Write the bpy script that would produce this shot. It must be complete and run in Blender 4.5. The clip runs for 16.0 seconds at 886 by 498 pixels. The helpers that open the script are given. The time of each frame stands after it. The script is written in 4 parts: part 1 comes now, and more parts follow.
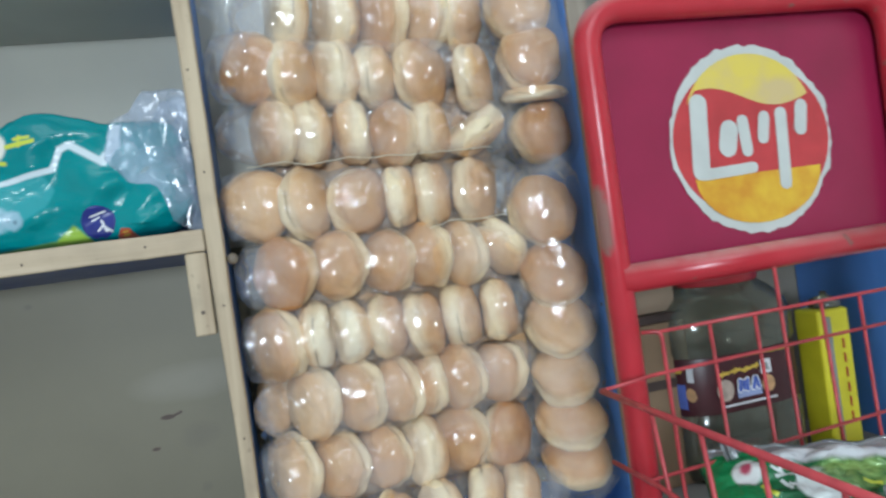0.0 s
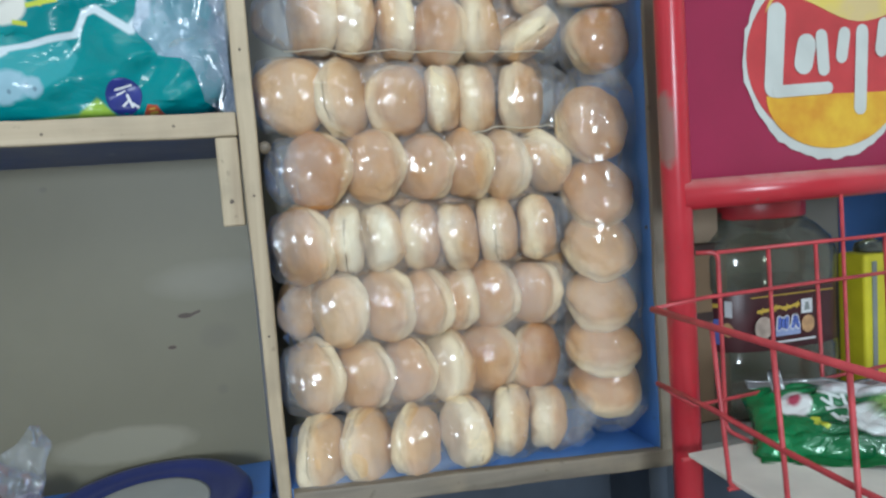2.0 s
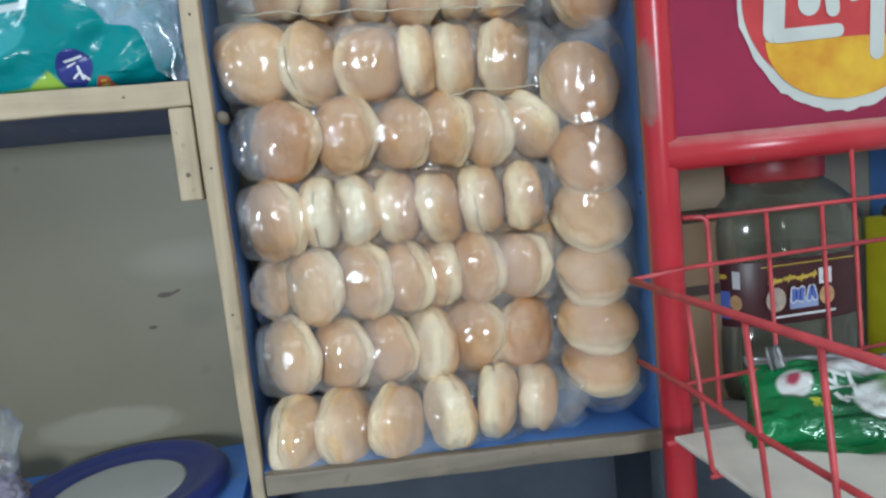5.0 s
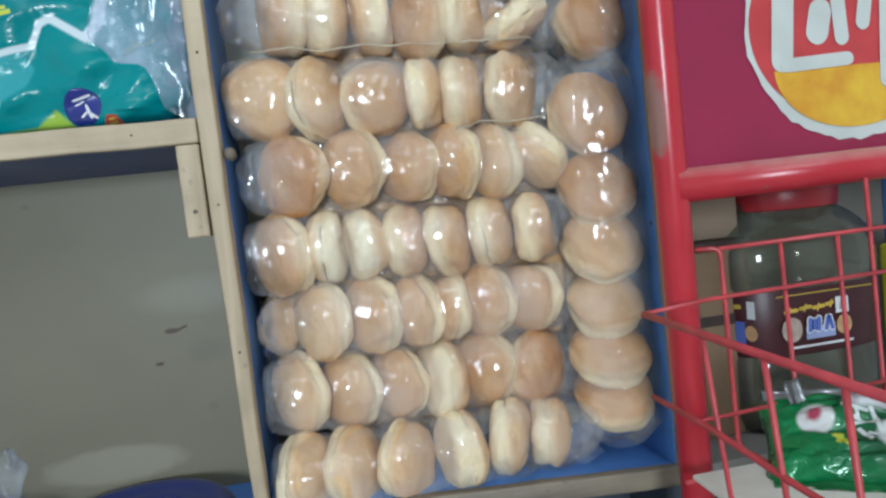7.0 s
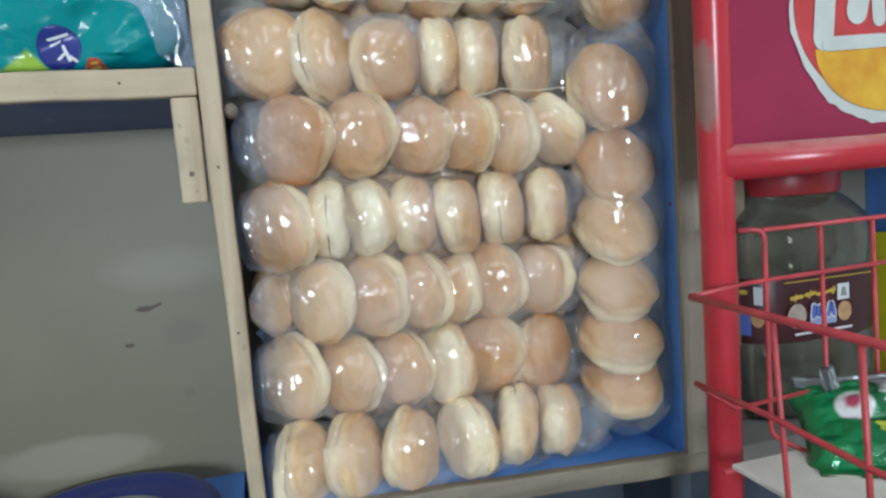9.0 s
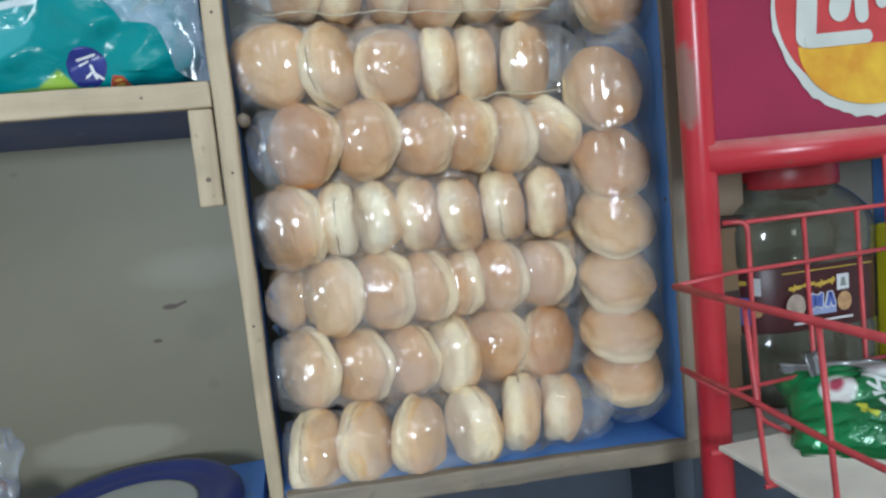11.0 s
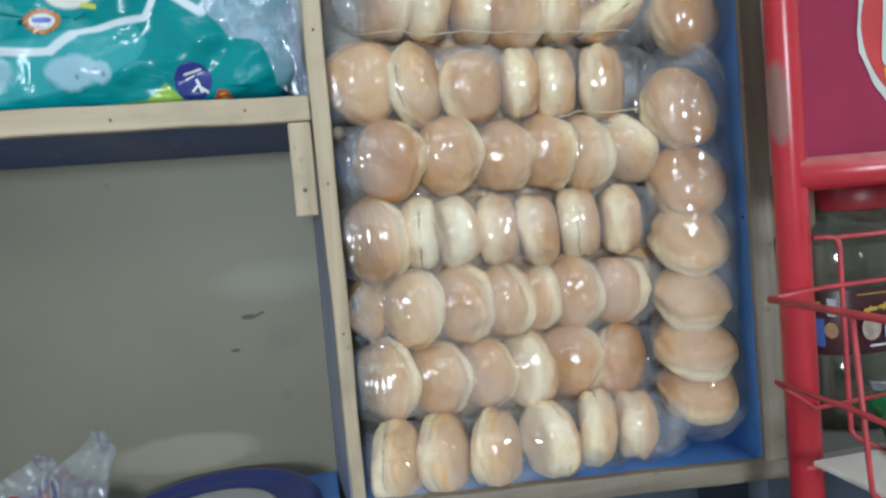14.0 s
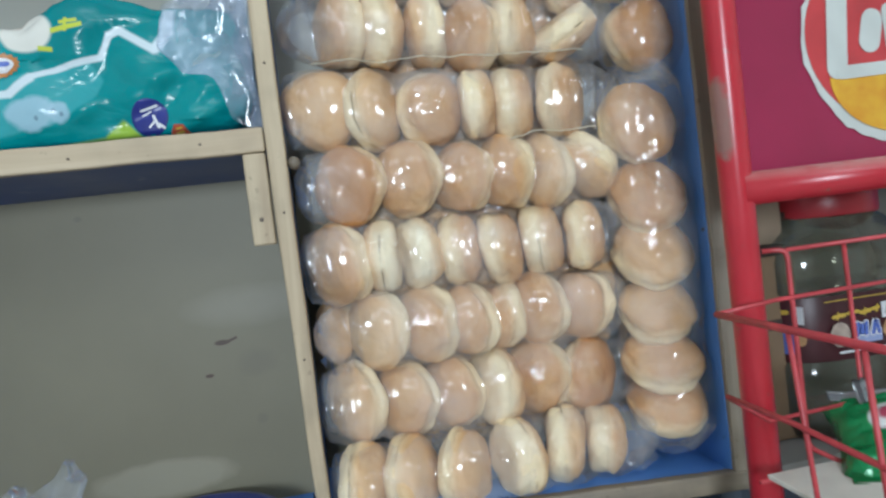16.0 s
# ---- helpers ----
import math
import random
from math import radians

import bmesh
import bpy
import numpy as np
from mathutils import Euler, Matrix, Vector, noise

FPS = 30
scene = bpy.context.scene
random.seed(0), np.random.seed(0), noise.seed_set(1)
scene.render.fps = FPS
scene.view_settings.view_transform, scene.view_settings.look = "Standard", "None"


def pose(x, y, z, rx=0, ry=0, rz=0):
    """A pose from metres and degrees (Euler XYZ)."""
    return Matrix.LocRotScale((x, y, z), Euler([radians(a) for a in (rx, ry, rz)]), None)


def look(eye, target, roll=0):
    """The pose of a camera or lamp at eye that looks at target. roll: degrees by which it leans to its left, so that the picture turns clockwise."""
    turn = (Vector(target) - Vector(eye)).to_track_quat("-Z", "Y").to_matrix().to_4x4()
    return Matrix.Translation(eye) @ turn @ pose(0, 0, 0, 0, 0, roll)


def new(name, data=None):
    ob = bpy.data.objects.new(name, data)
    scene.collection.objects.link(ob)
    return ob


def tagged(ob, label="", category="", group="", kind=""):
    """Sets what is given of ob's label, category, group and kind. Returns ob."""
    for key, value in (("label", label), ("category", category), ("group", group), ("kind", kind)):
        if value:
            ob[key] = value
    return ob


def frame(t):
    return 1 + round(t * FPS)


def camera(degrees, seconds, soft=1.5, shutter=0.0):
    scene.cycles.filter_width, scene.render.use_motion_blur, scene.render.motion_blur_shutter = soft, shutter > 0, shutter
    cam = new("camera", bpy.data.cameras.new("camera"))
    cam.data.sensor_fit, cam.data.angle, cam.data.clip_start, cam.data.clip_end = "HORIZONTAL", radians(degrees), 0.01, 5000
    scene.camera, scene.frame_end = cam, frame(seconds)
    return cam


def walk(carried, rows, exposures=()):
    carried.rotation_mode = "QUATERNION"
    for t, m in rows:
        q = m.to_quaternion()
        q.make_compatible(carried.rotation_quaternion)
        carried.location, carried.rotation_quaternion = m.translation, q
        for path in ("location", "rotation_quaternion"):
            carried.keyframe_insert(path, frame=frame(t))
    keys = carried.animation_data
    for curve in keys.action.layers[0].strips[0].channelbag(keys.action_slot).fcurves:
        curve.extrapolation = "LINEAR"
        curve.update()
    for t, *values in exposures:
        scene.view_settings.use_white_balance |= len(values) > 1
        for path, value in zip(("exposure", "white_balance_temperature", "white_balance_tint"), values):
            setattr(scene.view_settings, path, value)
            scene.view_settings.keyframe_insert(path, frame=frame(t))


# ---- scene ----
from mathutils.bvhtree import BVHTree

cam = camera(66.9, 16.0, soft=2.45, shutter=0.5)
METRES, EYE, TILT, LEAN, TURN = 0.74, 1.25, 0.0, 0.0, -14.1
ROWS = [
    (0.0, 0.0, 0.0, 0.0, -0.1, -0.73, 8.01),
    (0.5, -0.0112, 0.0164, -0.005, 3.11, -0.23, 5.17),
    (1.0, 0.0271, 0.0559, -0.0292, 4.53, -1.35, 3.88),
    (1.2, 0.0275, 0.0741, -0.0404, 4.23, -2.93, 3.08),
    (1.5, 0.0042, 0.0744, -0.0522, 4.28, -3.81, 3.13),
    (1.8, -0.0429, 0.0598, -0.0521, 2.16, -5.31, 3.76),
    (2.0, -0.0651, 0.053, -0.0566, 0.06, -5.1, 4.15),
    (2.2, -0.0606, 0.0707, -0.0579, 1.7, -5.12, 4.35),
    (2.5, -0.0442, 0.1013, -0.0554, 5.35, -3.43, 4.22),
    (2.7, -0.0132, 0.1328, -0.0696, 6.03, -5.25, 4.26),
    (3.0, 0.0262, 0.137, -0.0859, 6.23, -6.44, 4.74),
    (3.5, 0.0284, 0.1399, -0.0839, 2.69, -6.42, 5.34),
    (4.0, 0.0319, 0.1315, -0.0819, 2.5, -6.03, 5.0),
    (4.5, 0.0326, 0.1112, -0.0808, 3.48, -6.9, 5.16),
    (7.0, 0.0325, 0.1222, -0.0703, 4.65, -4.33, 6.39),
    (7.5, 0.0006, 0.1487, -0.0735, 4.22, -4.87, 6.61),
    (8.0, -0.063, 0.1672, -0.0763, 2.29, -4.57, 5.32),
    (8.5, -0.0888, 0.1868, -0.0767, -1.66, -6.14, 4.31),
    (11.0, -0.0469, 0.1324, -0.0806, 1.21, -5.86, 5.64),
    (11.5, -0.0576, 0.1357, -0.0795, 0.92, -5.53, 5.47),
    (12.0, -0.0649, 0.1352, -0.0824, 2.0, -5.44, 5.09),
    (12.5, -0.0746, 0.1365, -0.0827, 2.05, -5.29, 4.78),
    (13.0, -0.1395, 0.1433, -0.1025, -1.6, -3.35, 6.68),
    (13.2, -0.1761, 0.1474, -0.0999, -4.25, -3.97, 7.15),
    (13.5, -0.1995, 0.1311, -0.1087, -2.44, -3.61, 4.43),
    (13.8, -0.1758, 0.1204, -0.0953, 1.21, -4.06, 3.72),
    (14.0, -0.1345, 0.1114, -0.0941, 2.81, -3.15, 4.9),
    (14.2, -0.1124, 0.1083, -0.0767, 4.0, -3.72, 6.6),
    (14.5, -0.0652, 0.0986, -0.0792, 2.29, -3.89, 7.36),
    (15.0, -0.0597, 0.0921, -0.0781, 1.93, -3.75, 8.39),
    (15.5, -0.0583, 0.0791, -0.0762, 2.02, -3.17, 7.71),
    (16.0, -0.0604, 0.1048, -0.0815, 3.84, -2.39, 6.84),
]
walk(cam, [(t, pose(0, 0, EYE, TILT, LEAN, TURN) @ pose(METRES * x, METRES * y, METRES * z, 90 + pitch, roll, yaw)) for t, x, y, z, yaw, pitch, roll in ROWS])

# ---- light ----
world = bpy.data.worlds.new("world")
scene.world = world
world.use_nodes = True
world.node_tree.nodes["Background"].inputs[0].default_value = (0.8, 0.85, 0.9, 1)
world.node_tree.nodes["Background"].inputs[1].default_value = 0.3


def area(name, m, sx, sy, watts, colour):
    lamp = bpy.data.lights.new(name, "AREA")
    lamp.shape, lamp.size, lamp.size_y, lamp.energy, lamp.color = "RECTANGLE", sx, sy, watts, colour
    ob = new(name, lamp)
    ob.matrix_world = m
    return ob


# assumed daylight at an unseen doorway behind the camera, and an added soft fill lamp under the ceiling
area("door_light", look((-0.42, -2.19, 1.44), (0.12, 0.75, 1.15)), 0.42, 0.52, 51, (0.745, 0.885, 1.0))
area("ceiling_fill", look((0.2, -0.9, 2.62), (0.1, 0.5, 1.0)), 1.3, 1.2, 19.5, (0.745, 0.885, 1.0))


# ---- materials ----
class Mat:
    """A small wrapper to write node materials in few lines."""

    def __init__(self, name, rough=0.6, metal=0.0, spec=0.5, coords="Object"):
        self.m = bpy.data.materials.new(name)
        self.m.use_nodes = True
        self.t = self.m.node_tree
        self.b = self.t.nodes["Principled BSDF"]
        self.b.inputs["Roughness"].default_value = rough
        self.b.inputs["Metallic"].default_value = metal
        self.b.inputs["Specular IOR Level"].default_value = spec
        self.c = self.t.nodes.new("ShaderNodeTexCoord").outputs[coords]

    def node(self, kind, **inputs):
        n = self.t.nodes.new(kind)
        for k, v in inputs.items():
            self.put(n.inputs[k.replace("_", " ")], v)
        return n

    def put(self, socket, v):
        if isinstance(v, bpy.types.NodeSocket):
            self.t.links.new(v, socket)
        else:
            socket.default_value = v

    def math(self, op, a, b=0.0, clamp=False):
        n = self.t.nodes.new("ShaderNodeMath")
        n.operation, n.use_clamp = op, clamp
        self.put(n.inputs[0], a)
        self.put(n.inputs[1], b)
        return n.outputs[0]

    def stretch(self, sx, sy, sz):
        n = self.node("ShaderNodeMapping", Vector=self.c)
        n.inputs["Scale"].default_value = (sx, sy, sz)
        return n.outputs[0]

    def noise(self, scale, detail=4.0, vec=None, distortion=0.0):
        return self.node("ShaderNodeTexNoise", Vector=vec or self.c, Scale=scale, Detail=detail, Distortion=distortion).outputs["Fac"]

    def ramp(self, fac, lo, hi):
        n = self.node("ShaderNodeMapRange", Value=fac)
        n.inputs["From Min"].default_value, n.inputs["From Max"].default_value = lo, hi
        return n.outputs[0]

    def mix(self, fac, a, b):
        n = self.t.nodes.new("ShaderNodeMix")
        n.data_type = "RGBA"
        self.put(n.inputs[0], fac)
        for s, v in ((n.inputs[6], a), (n.inputs[7], b)):
            self.put(s, v if isinstance(v, bpy.types.NodeSocket) else (*v, 1))
        return n.outputs[2]

    def colour(self, v):
        self.put(self.b.inputs["Base Color"], v if isinstance(v, bpy.types.NodeSocket) else (*v, 1))
        return self

    def rough(self, v):
        self.put(self.b.inputs["Roughness"], v)
        return self

    def bump(self, height, strength=0.3, distance=0.002):
        n = self.node("ShaderNodeBump", Height=height, Strength=strength, Distance=distance)
        self.t.links.new(n.outputs[0], self.b.inputs["Normal"])
        return self

    def axes(self):
        n = self.node("ShaderNodeSeparateXYZ", Vector=self.c)
        return n.outputs[0], n.outputs[1], n.outputs[2]

    def ellipse(self, u, v, cu, cv, ru, rv, soft=0.15, wob=None):
        """1 inside an ellipse in the plane of u and v, 0 outside."""
        a = self.math("POWER", self.math("ABSOLUTE", self.math("DIVIDE", self.math("SUBTRACT", u, cu), ru)), 2)
        b = self.math("POWER", self.math("ABSOLUTE", self.math("DIVIDE", self.math("SUBTRACT", v, cv), rv)), 2)
        d = self.math("ADD", a, b)
        if wob is not None:
            d = self.math("ADD", d, wob)
        return self.ramp(d, 1 + soft, 1 - soft)

    def patch(self, u, v, corners, soft=0.0015):
        """1 inside a convex patch, its corners counter-clockwise."""
        fac = 1.0
        for (u0, v0), (u1, v1) in zip(corners, corners[1:] + corners[:1]):
            ln = math.hypot(u1 - u0, v1 - v0)
            d = self.math("SUBTRACT", self.math("MULTIPLY", self.math("SUBTRACT", v, v0), (u1 - u0) / ln), self.math("MULTIPLY", self.math("SUBTRACT", u, u0), (v1 - v0) / ln))
            fac = self.math("MULTIPLY", fac, self.ramp(d, -soft, soft))
        return fac

    def stroke(self, u, v, u0, v0, u1, v1, w, soft=0.3):
        """1 along a straight stroke of half width w, 0 away from it."""
        ln = math.hypot(u1 - u0, v1 - v0)
        du, dv = (u1 - u0) / ln, (v1 - v0) / ln
        pu, pv = self.math("SUBTRACT", u, u0), self.math("SUBTRACT", v, v0)
        along = self.math("ADD", self.math("MULTIPLY", pu, du), self.math("MULTIPLY", pv, dv))
        away = self.math("ABSOLUTE", self.math("SUBTRACT", self.math("MULTIPLY", pu, dv), self.math("MULTIPLY", pv, du)))
        over = self.math("ABSOLUTE", self.math("SUBTRACT", along, ln / 2))
        inside = self.ramp(over, ln / 2 + w * soft, ln / 2 - w * soft)
        return self.math("MULTIPLY", self.ramp(away, w * (1 + soft), w * (1 - soft)), inside)


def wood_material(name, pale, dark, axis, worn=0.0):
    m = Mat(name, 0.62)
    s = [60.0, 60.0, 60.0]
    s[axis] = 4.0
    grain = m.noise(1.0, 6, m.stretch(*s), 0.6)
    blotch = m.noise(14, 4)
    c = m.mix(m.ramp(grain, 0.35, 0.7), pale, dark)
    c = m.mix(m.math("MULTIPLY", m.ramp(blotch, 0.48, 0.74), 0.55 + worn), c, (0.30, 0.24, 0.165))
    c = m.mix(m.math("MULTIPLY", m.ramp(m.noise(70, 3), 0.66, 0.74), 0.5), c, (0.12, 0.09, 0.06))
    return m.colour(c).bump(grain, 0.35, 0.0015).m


def blue_paint(name, base):
    m = Mat(name, 0.42)
    big, fine = m.noise(7, 5), m.noise(90, 3)
    c = m.mix(m.ramp(big, 0.35, 0.75), base, tuple(v * 1.25 + 0.01 for v in base))
    c = m.mix(m.math("MULTIPLY", m.ramp(m.noise(38, 6), 0.66, 0.76), 0.5), c, (0.30, 0.34, 0.40))
    c = m.mix(m.math("MULTIPLY", m.ramp(fine, 0.7, 0.8), 0.4), c, (0.04, 0.06, 0.12))
    return m.colour(c).rough(m.ramp(big, -0.4, 1.6)).bump(fine, 0.12, 0.001).m


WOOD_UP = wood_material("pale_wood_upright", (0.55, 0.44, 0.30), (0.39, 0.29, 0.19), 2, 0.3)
WOOD_ALONG = wood_material("pale_wood_along", (0.60, 0.485, 0.345), (0.46, 0.355, 0.24), 0)
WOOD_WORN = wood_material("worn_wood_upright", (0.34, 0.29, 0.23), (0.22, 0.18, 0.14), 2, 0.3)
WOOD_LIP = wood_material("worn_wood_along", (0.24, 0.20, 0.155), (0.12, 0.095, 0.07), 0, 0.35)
BLUE = blue_paint("blue_gloss_paint", (0.085, 0.24, 0.62))
# darker copy of the blue, with the shelf underside's shade in it
BLUE_SHADED = blue_paint("shaded_blue_paint", (0.05, 0.085, 0.22))


def panel_material():
    """Dull beige back panel with a smear, two dark marks and dirt."""
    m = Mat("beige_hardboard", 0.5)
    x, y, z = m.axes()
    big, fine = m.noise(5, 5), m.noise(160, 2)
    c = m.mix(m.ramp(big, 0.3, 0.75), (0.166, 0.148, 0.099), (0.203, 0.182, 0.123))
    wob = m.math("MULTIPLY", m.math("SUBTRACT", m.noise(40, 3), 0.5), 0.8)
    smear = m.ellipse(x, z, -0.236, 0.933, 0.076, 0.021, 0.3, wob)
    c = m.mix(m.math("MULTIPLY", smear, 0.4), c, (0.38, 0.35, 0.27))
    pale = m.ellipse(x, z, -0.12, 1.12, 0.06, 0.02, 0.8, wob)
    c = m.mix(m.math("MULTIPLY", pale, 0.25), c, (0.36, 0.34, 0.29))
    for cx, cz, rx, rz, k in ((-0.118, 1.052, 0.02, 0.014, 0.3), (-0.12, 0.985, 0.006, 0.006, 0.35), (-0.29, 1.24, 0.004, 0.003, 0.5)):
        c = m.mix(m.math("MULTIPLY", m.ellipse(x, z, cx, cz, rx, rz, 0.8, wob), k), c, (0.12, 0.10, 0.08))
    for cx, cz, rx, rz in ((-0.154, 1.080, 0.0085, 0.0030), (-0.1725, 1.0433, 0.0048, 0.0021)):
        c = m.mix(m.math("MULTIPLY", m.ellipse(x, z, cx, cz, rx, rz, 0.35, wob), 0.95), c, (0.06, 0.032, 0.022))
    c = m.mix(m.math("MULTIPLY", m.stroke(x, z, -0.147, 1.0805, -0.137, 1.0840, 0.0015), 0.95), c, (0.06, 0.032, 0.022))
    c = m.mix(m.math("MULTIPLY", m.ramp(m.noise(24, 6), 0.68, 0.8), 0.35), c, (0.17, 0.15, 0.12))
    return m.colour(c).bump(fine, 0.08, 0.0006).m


PANEL = panel_material()


def bread_material():
    """Brown crown, pale side and base along the bun's own axis; the object's colour gives how dark it was baked, and in
    the lowest rows also their dimmer light.
    """
    m = Mat("bun_crust", 0.58)
    x, y, z = m.axes()
    info = m.node("ShaderNodeObjectInfo")
    rnd = info.outputs["Random"]
    tone = m.node("ShaderNodeSeparateColor", Color=info.outputs["Color"]).outputs[0]
    own = m.node("ShaderNodeVectorMath", Vector=m.c)
    m.t.links.new(m.node("ShaderNodeCombineXYZ", X=rnd, Y=m.math("MULTIPLY", rnd, 3.7), Z=m.math("MULTIPLY", rnd, 7.1)).outputs[0], own.inputs[1])
    v = own.outputs[0]
    level = m.math("ADD", x, m.math("MULTIPLY", m.math("SUBTRACT", m.noise(26, 4, v), 0.5), 0.016))
    crown = m.ramp(level, -0.005, 0.0085)
    crust = m.mix(tone, (0.82, 0.565, 0.305), (0.49, 0.215, 0.073))
    crust = m.mix(m.math("MULTIPLY", m.ramp(m.noise(17, 4, v), 0.42, 0.70), 0.5), crust, (0.49, 0.245, 0.10))
    crust = m.mix(m.math("MULTIPLY", m.ramp(m.noise(40, 4, v), 0.50, 0.72), 0.30), crust, (0.82, 0.60, 0.36))
    side = m.mix(tone, (0.88, 0.77, 0.55), (0.80, 0.60, 0.335))
    side = m.mix(m.math("MULTIPLY", m.ramp(m.noise(34, 4, v), 0.45, 0.72), 0.35), side, (0.70, 0.50, 0.31))
    c = m.mix(crown, side, crust)
    c = m.mix(m.math("MULTIPLY", m.ramp(x, -0.012, -0.020), 0.5), c, (0.74, 0.55, 0.36))
    wander = m.math("MULTIPLY", m.math("SUBTRACT", m.noise(45, 3, v), 0.48), 0.008)
    slit = m.ramp(m.math("ABSOLUTE", m.math("ADD", m.math("ADD", x, 0.003), wander)), 0.0011, 0.0004)
    gap = m.math("MULTIPLY", slit, m.math("MULTIPLY", m.ramp(m.noise(30, 3, v), 0.56, 0.60), m.ramp(tone, 0.55, 0.30)))
    lips = m.ramp(m.math("ABSOLUTE", m.math("ADD", m.math("ADD", x, 0.003), wander)), 0.0060, 0.0015)
    c = m.mix(m.math("MULTIPLY", lips, m.math("MULTIPLY", m.ramp(m.noise(21, 3, v), 0.44, 0.66), 0.45)), c, (0.60, 0.42, 0.25))
    c = m.mix(m.math("MULTIPLY", gap, 0.8), c, (0.20, 0.115, 0.055))
    c = m.mix(m.math("MULTIPLY", m.ramp(m.noise(300, 2, v), 0.6, 0.75), 0.22), c, (0.54, 0.36, 0.21))
    h = m.math("ADD", m.math("ADD", m.noise(220, 3, v), m.math("MULTIPLY", m.noise(55, 4, v), 2.4)), m.math("ADD", m.math("MULTIPLY", gap, -2.0), m.math("MULTIPLY", lips, -0.7)))
    return m.colour(c).bump(h, 0.55, 0.0018).m


BREAD = bread_material()


def film_material(name, haze, crinkle, tint=(0.97, 0.97, 0.98), veil_colour=(0.80, 0.82, 0.86), rough=0.07):
    """Thin clear wrapping: see-through, with gloss by angle, long drawn creases and a little haze."""
    m = Mat(name, 0.5)
    t = m.t

    def creases(turn, scale, width):
        n = m.node("ShaderNodeMapping", Vector=m.c)
        n.inputs["Rotation"].default_value, n.inputs["Scale"].default_value = (0, radians(turn), 0), (1, 1, 0.14)
        a = m.noise(scale, 2, n.outputs[0], 0.5)
        return m.math("SUBTRACT", 1.0, m.math("MULTIPLY", m.math("ABSOLUTE", m.math("SUBTRACT", a, 0.5)), width), True)

    h = m.math("ADD", creases(38, 24, 12.0), m.math("ADD", creases(-52, 20, 12.0), m.math("MULTIPLY", creases(75, 60, 8.0), 0.3)))
    bump = m.node("ShaderNodeBump", Height=h, Strength=crinkle, Distance=0.004)
    clear = m.node("ShaderNodeBsdfTransparent", Color=(*tint, 1))
    gloss = m.node("ShaderNodeBsdfGlossy", Color=(1, 1, 1, 1), Roughness=rough)
    milky = m.node("ShaderNodeBsdfDiffuse", Color=(*veil_colour, 1))
    t.links.new(bump.outputs[0], gloss.inputs["Normal"])
    fres = m.node("ShaderNodeFresnel", IOR=1.5)
    veil = m.math("MULTIPLY", m.ramp(m.noise(20, 4), 0.3, 0.8), haze)
    mix1 = m.node("ShaderNodeMixShader")
    m.put(mix1.inputs[0], veil)
    t.links.new(clear.outputs[0], mix1.inputs[1])
    t.links.new(milky.outputs[0], mix1.inputs[2])
    mix2 = m.node("ShaderNodeMixShader")
    m.put(mix2.inputs[0], m.math("ADD", m.math("MULTIPLY", fres.outputs[0], 0.45), 0.02, True))
    t.links.new(mix1.outputs[0], mix2.inputs[1])
    t.links.new(gloss.outputs[0], mix2.inputs[2])
    t.links.new(mix2.outputs[0], t.nodes["Material Output"].inputs["Surface"])
    return m.m


FILM = film_material("clear_bread_film", 0.29, 0.32)
FILM_END = film_material("clear_bag_end_film", 0.16, 1.0, (0.93, 0.94, 0.96))
FILM_GREY = film_material("greyish_plastic_film", 0.75, 0.25, (0.80, 0.85, 0.92), (0.46, 0.52, 0.62), 0.16)
FILM_CLEAR = film_material("carrier_film", 0.25, 0.5, (0.86, 0.90, 0.95))


def red_paint(name, chips):
    m = Mat(name, 0.28)
    x, y, z = m.axes()
    c = m.mix(m.ramp(m.noise(20, 4), 0.3, 0.8), (0.46, 0.022, 0.035), (0.55, 0.035, 0.05))
    up = m.node("ShaderNodeSeparateXYZ", Vector=m.node("ShaderNodeNewGeometry").outputs["Normal"]).outputs[2]
    dust = m.math("MULTIPLY", m.ramp(up, 0.25, 0.95), m.ramp(m.noise(30, 4), 0.1, 0.6))
    c = m.mix(m.math("MULTIPLY", dust, 0.75), c, (0.62, 0.42, 0.38))
    c = m.mix(m.math("MULTIPLY", m.ramp(m.noise(55, 5), 0.66, 0.72), chips), c, (0.22, 0.13, 0.10))
    if chips > 0.5:
        wob = m.math("MULTIPLY", m.math("SUBTRACT", m.noise(45, 4), 0.5), 3.0)
        patch = m.math("MULTIPLY", m.ellipse(z, y, 1.245, 0.607, 0.032, 0.013, 0.3, wob), m.ramp(x, 0.325, 0.321))
        c = m.mix(m.math("MULTIPLY", patch, 0.8), c, (0.24, 0.17, 0.14))
    return m.colour(c).bump(m.noise(120, 3), 0.1, 0.0008).m


RED = red_paint("red_enamel_tube", 0.8)


def plain(name, base, rough=0.5, vary=0.15, scale=30, metal=0.0, bumpy=0.1):
    m = Mat(name, rough, metal)
    n = m.noise(scale, 5)
    c = m.mix(m.ramp(n, 0.3, 0.75), tuple(v * (1 - vary) for v in base), tuple(min(1, v * (1 + vary)) for v in base))
    return m.colour(c).bump(m.noise(scale * 5, 3), bumpy, 0.001).m


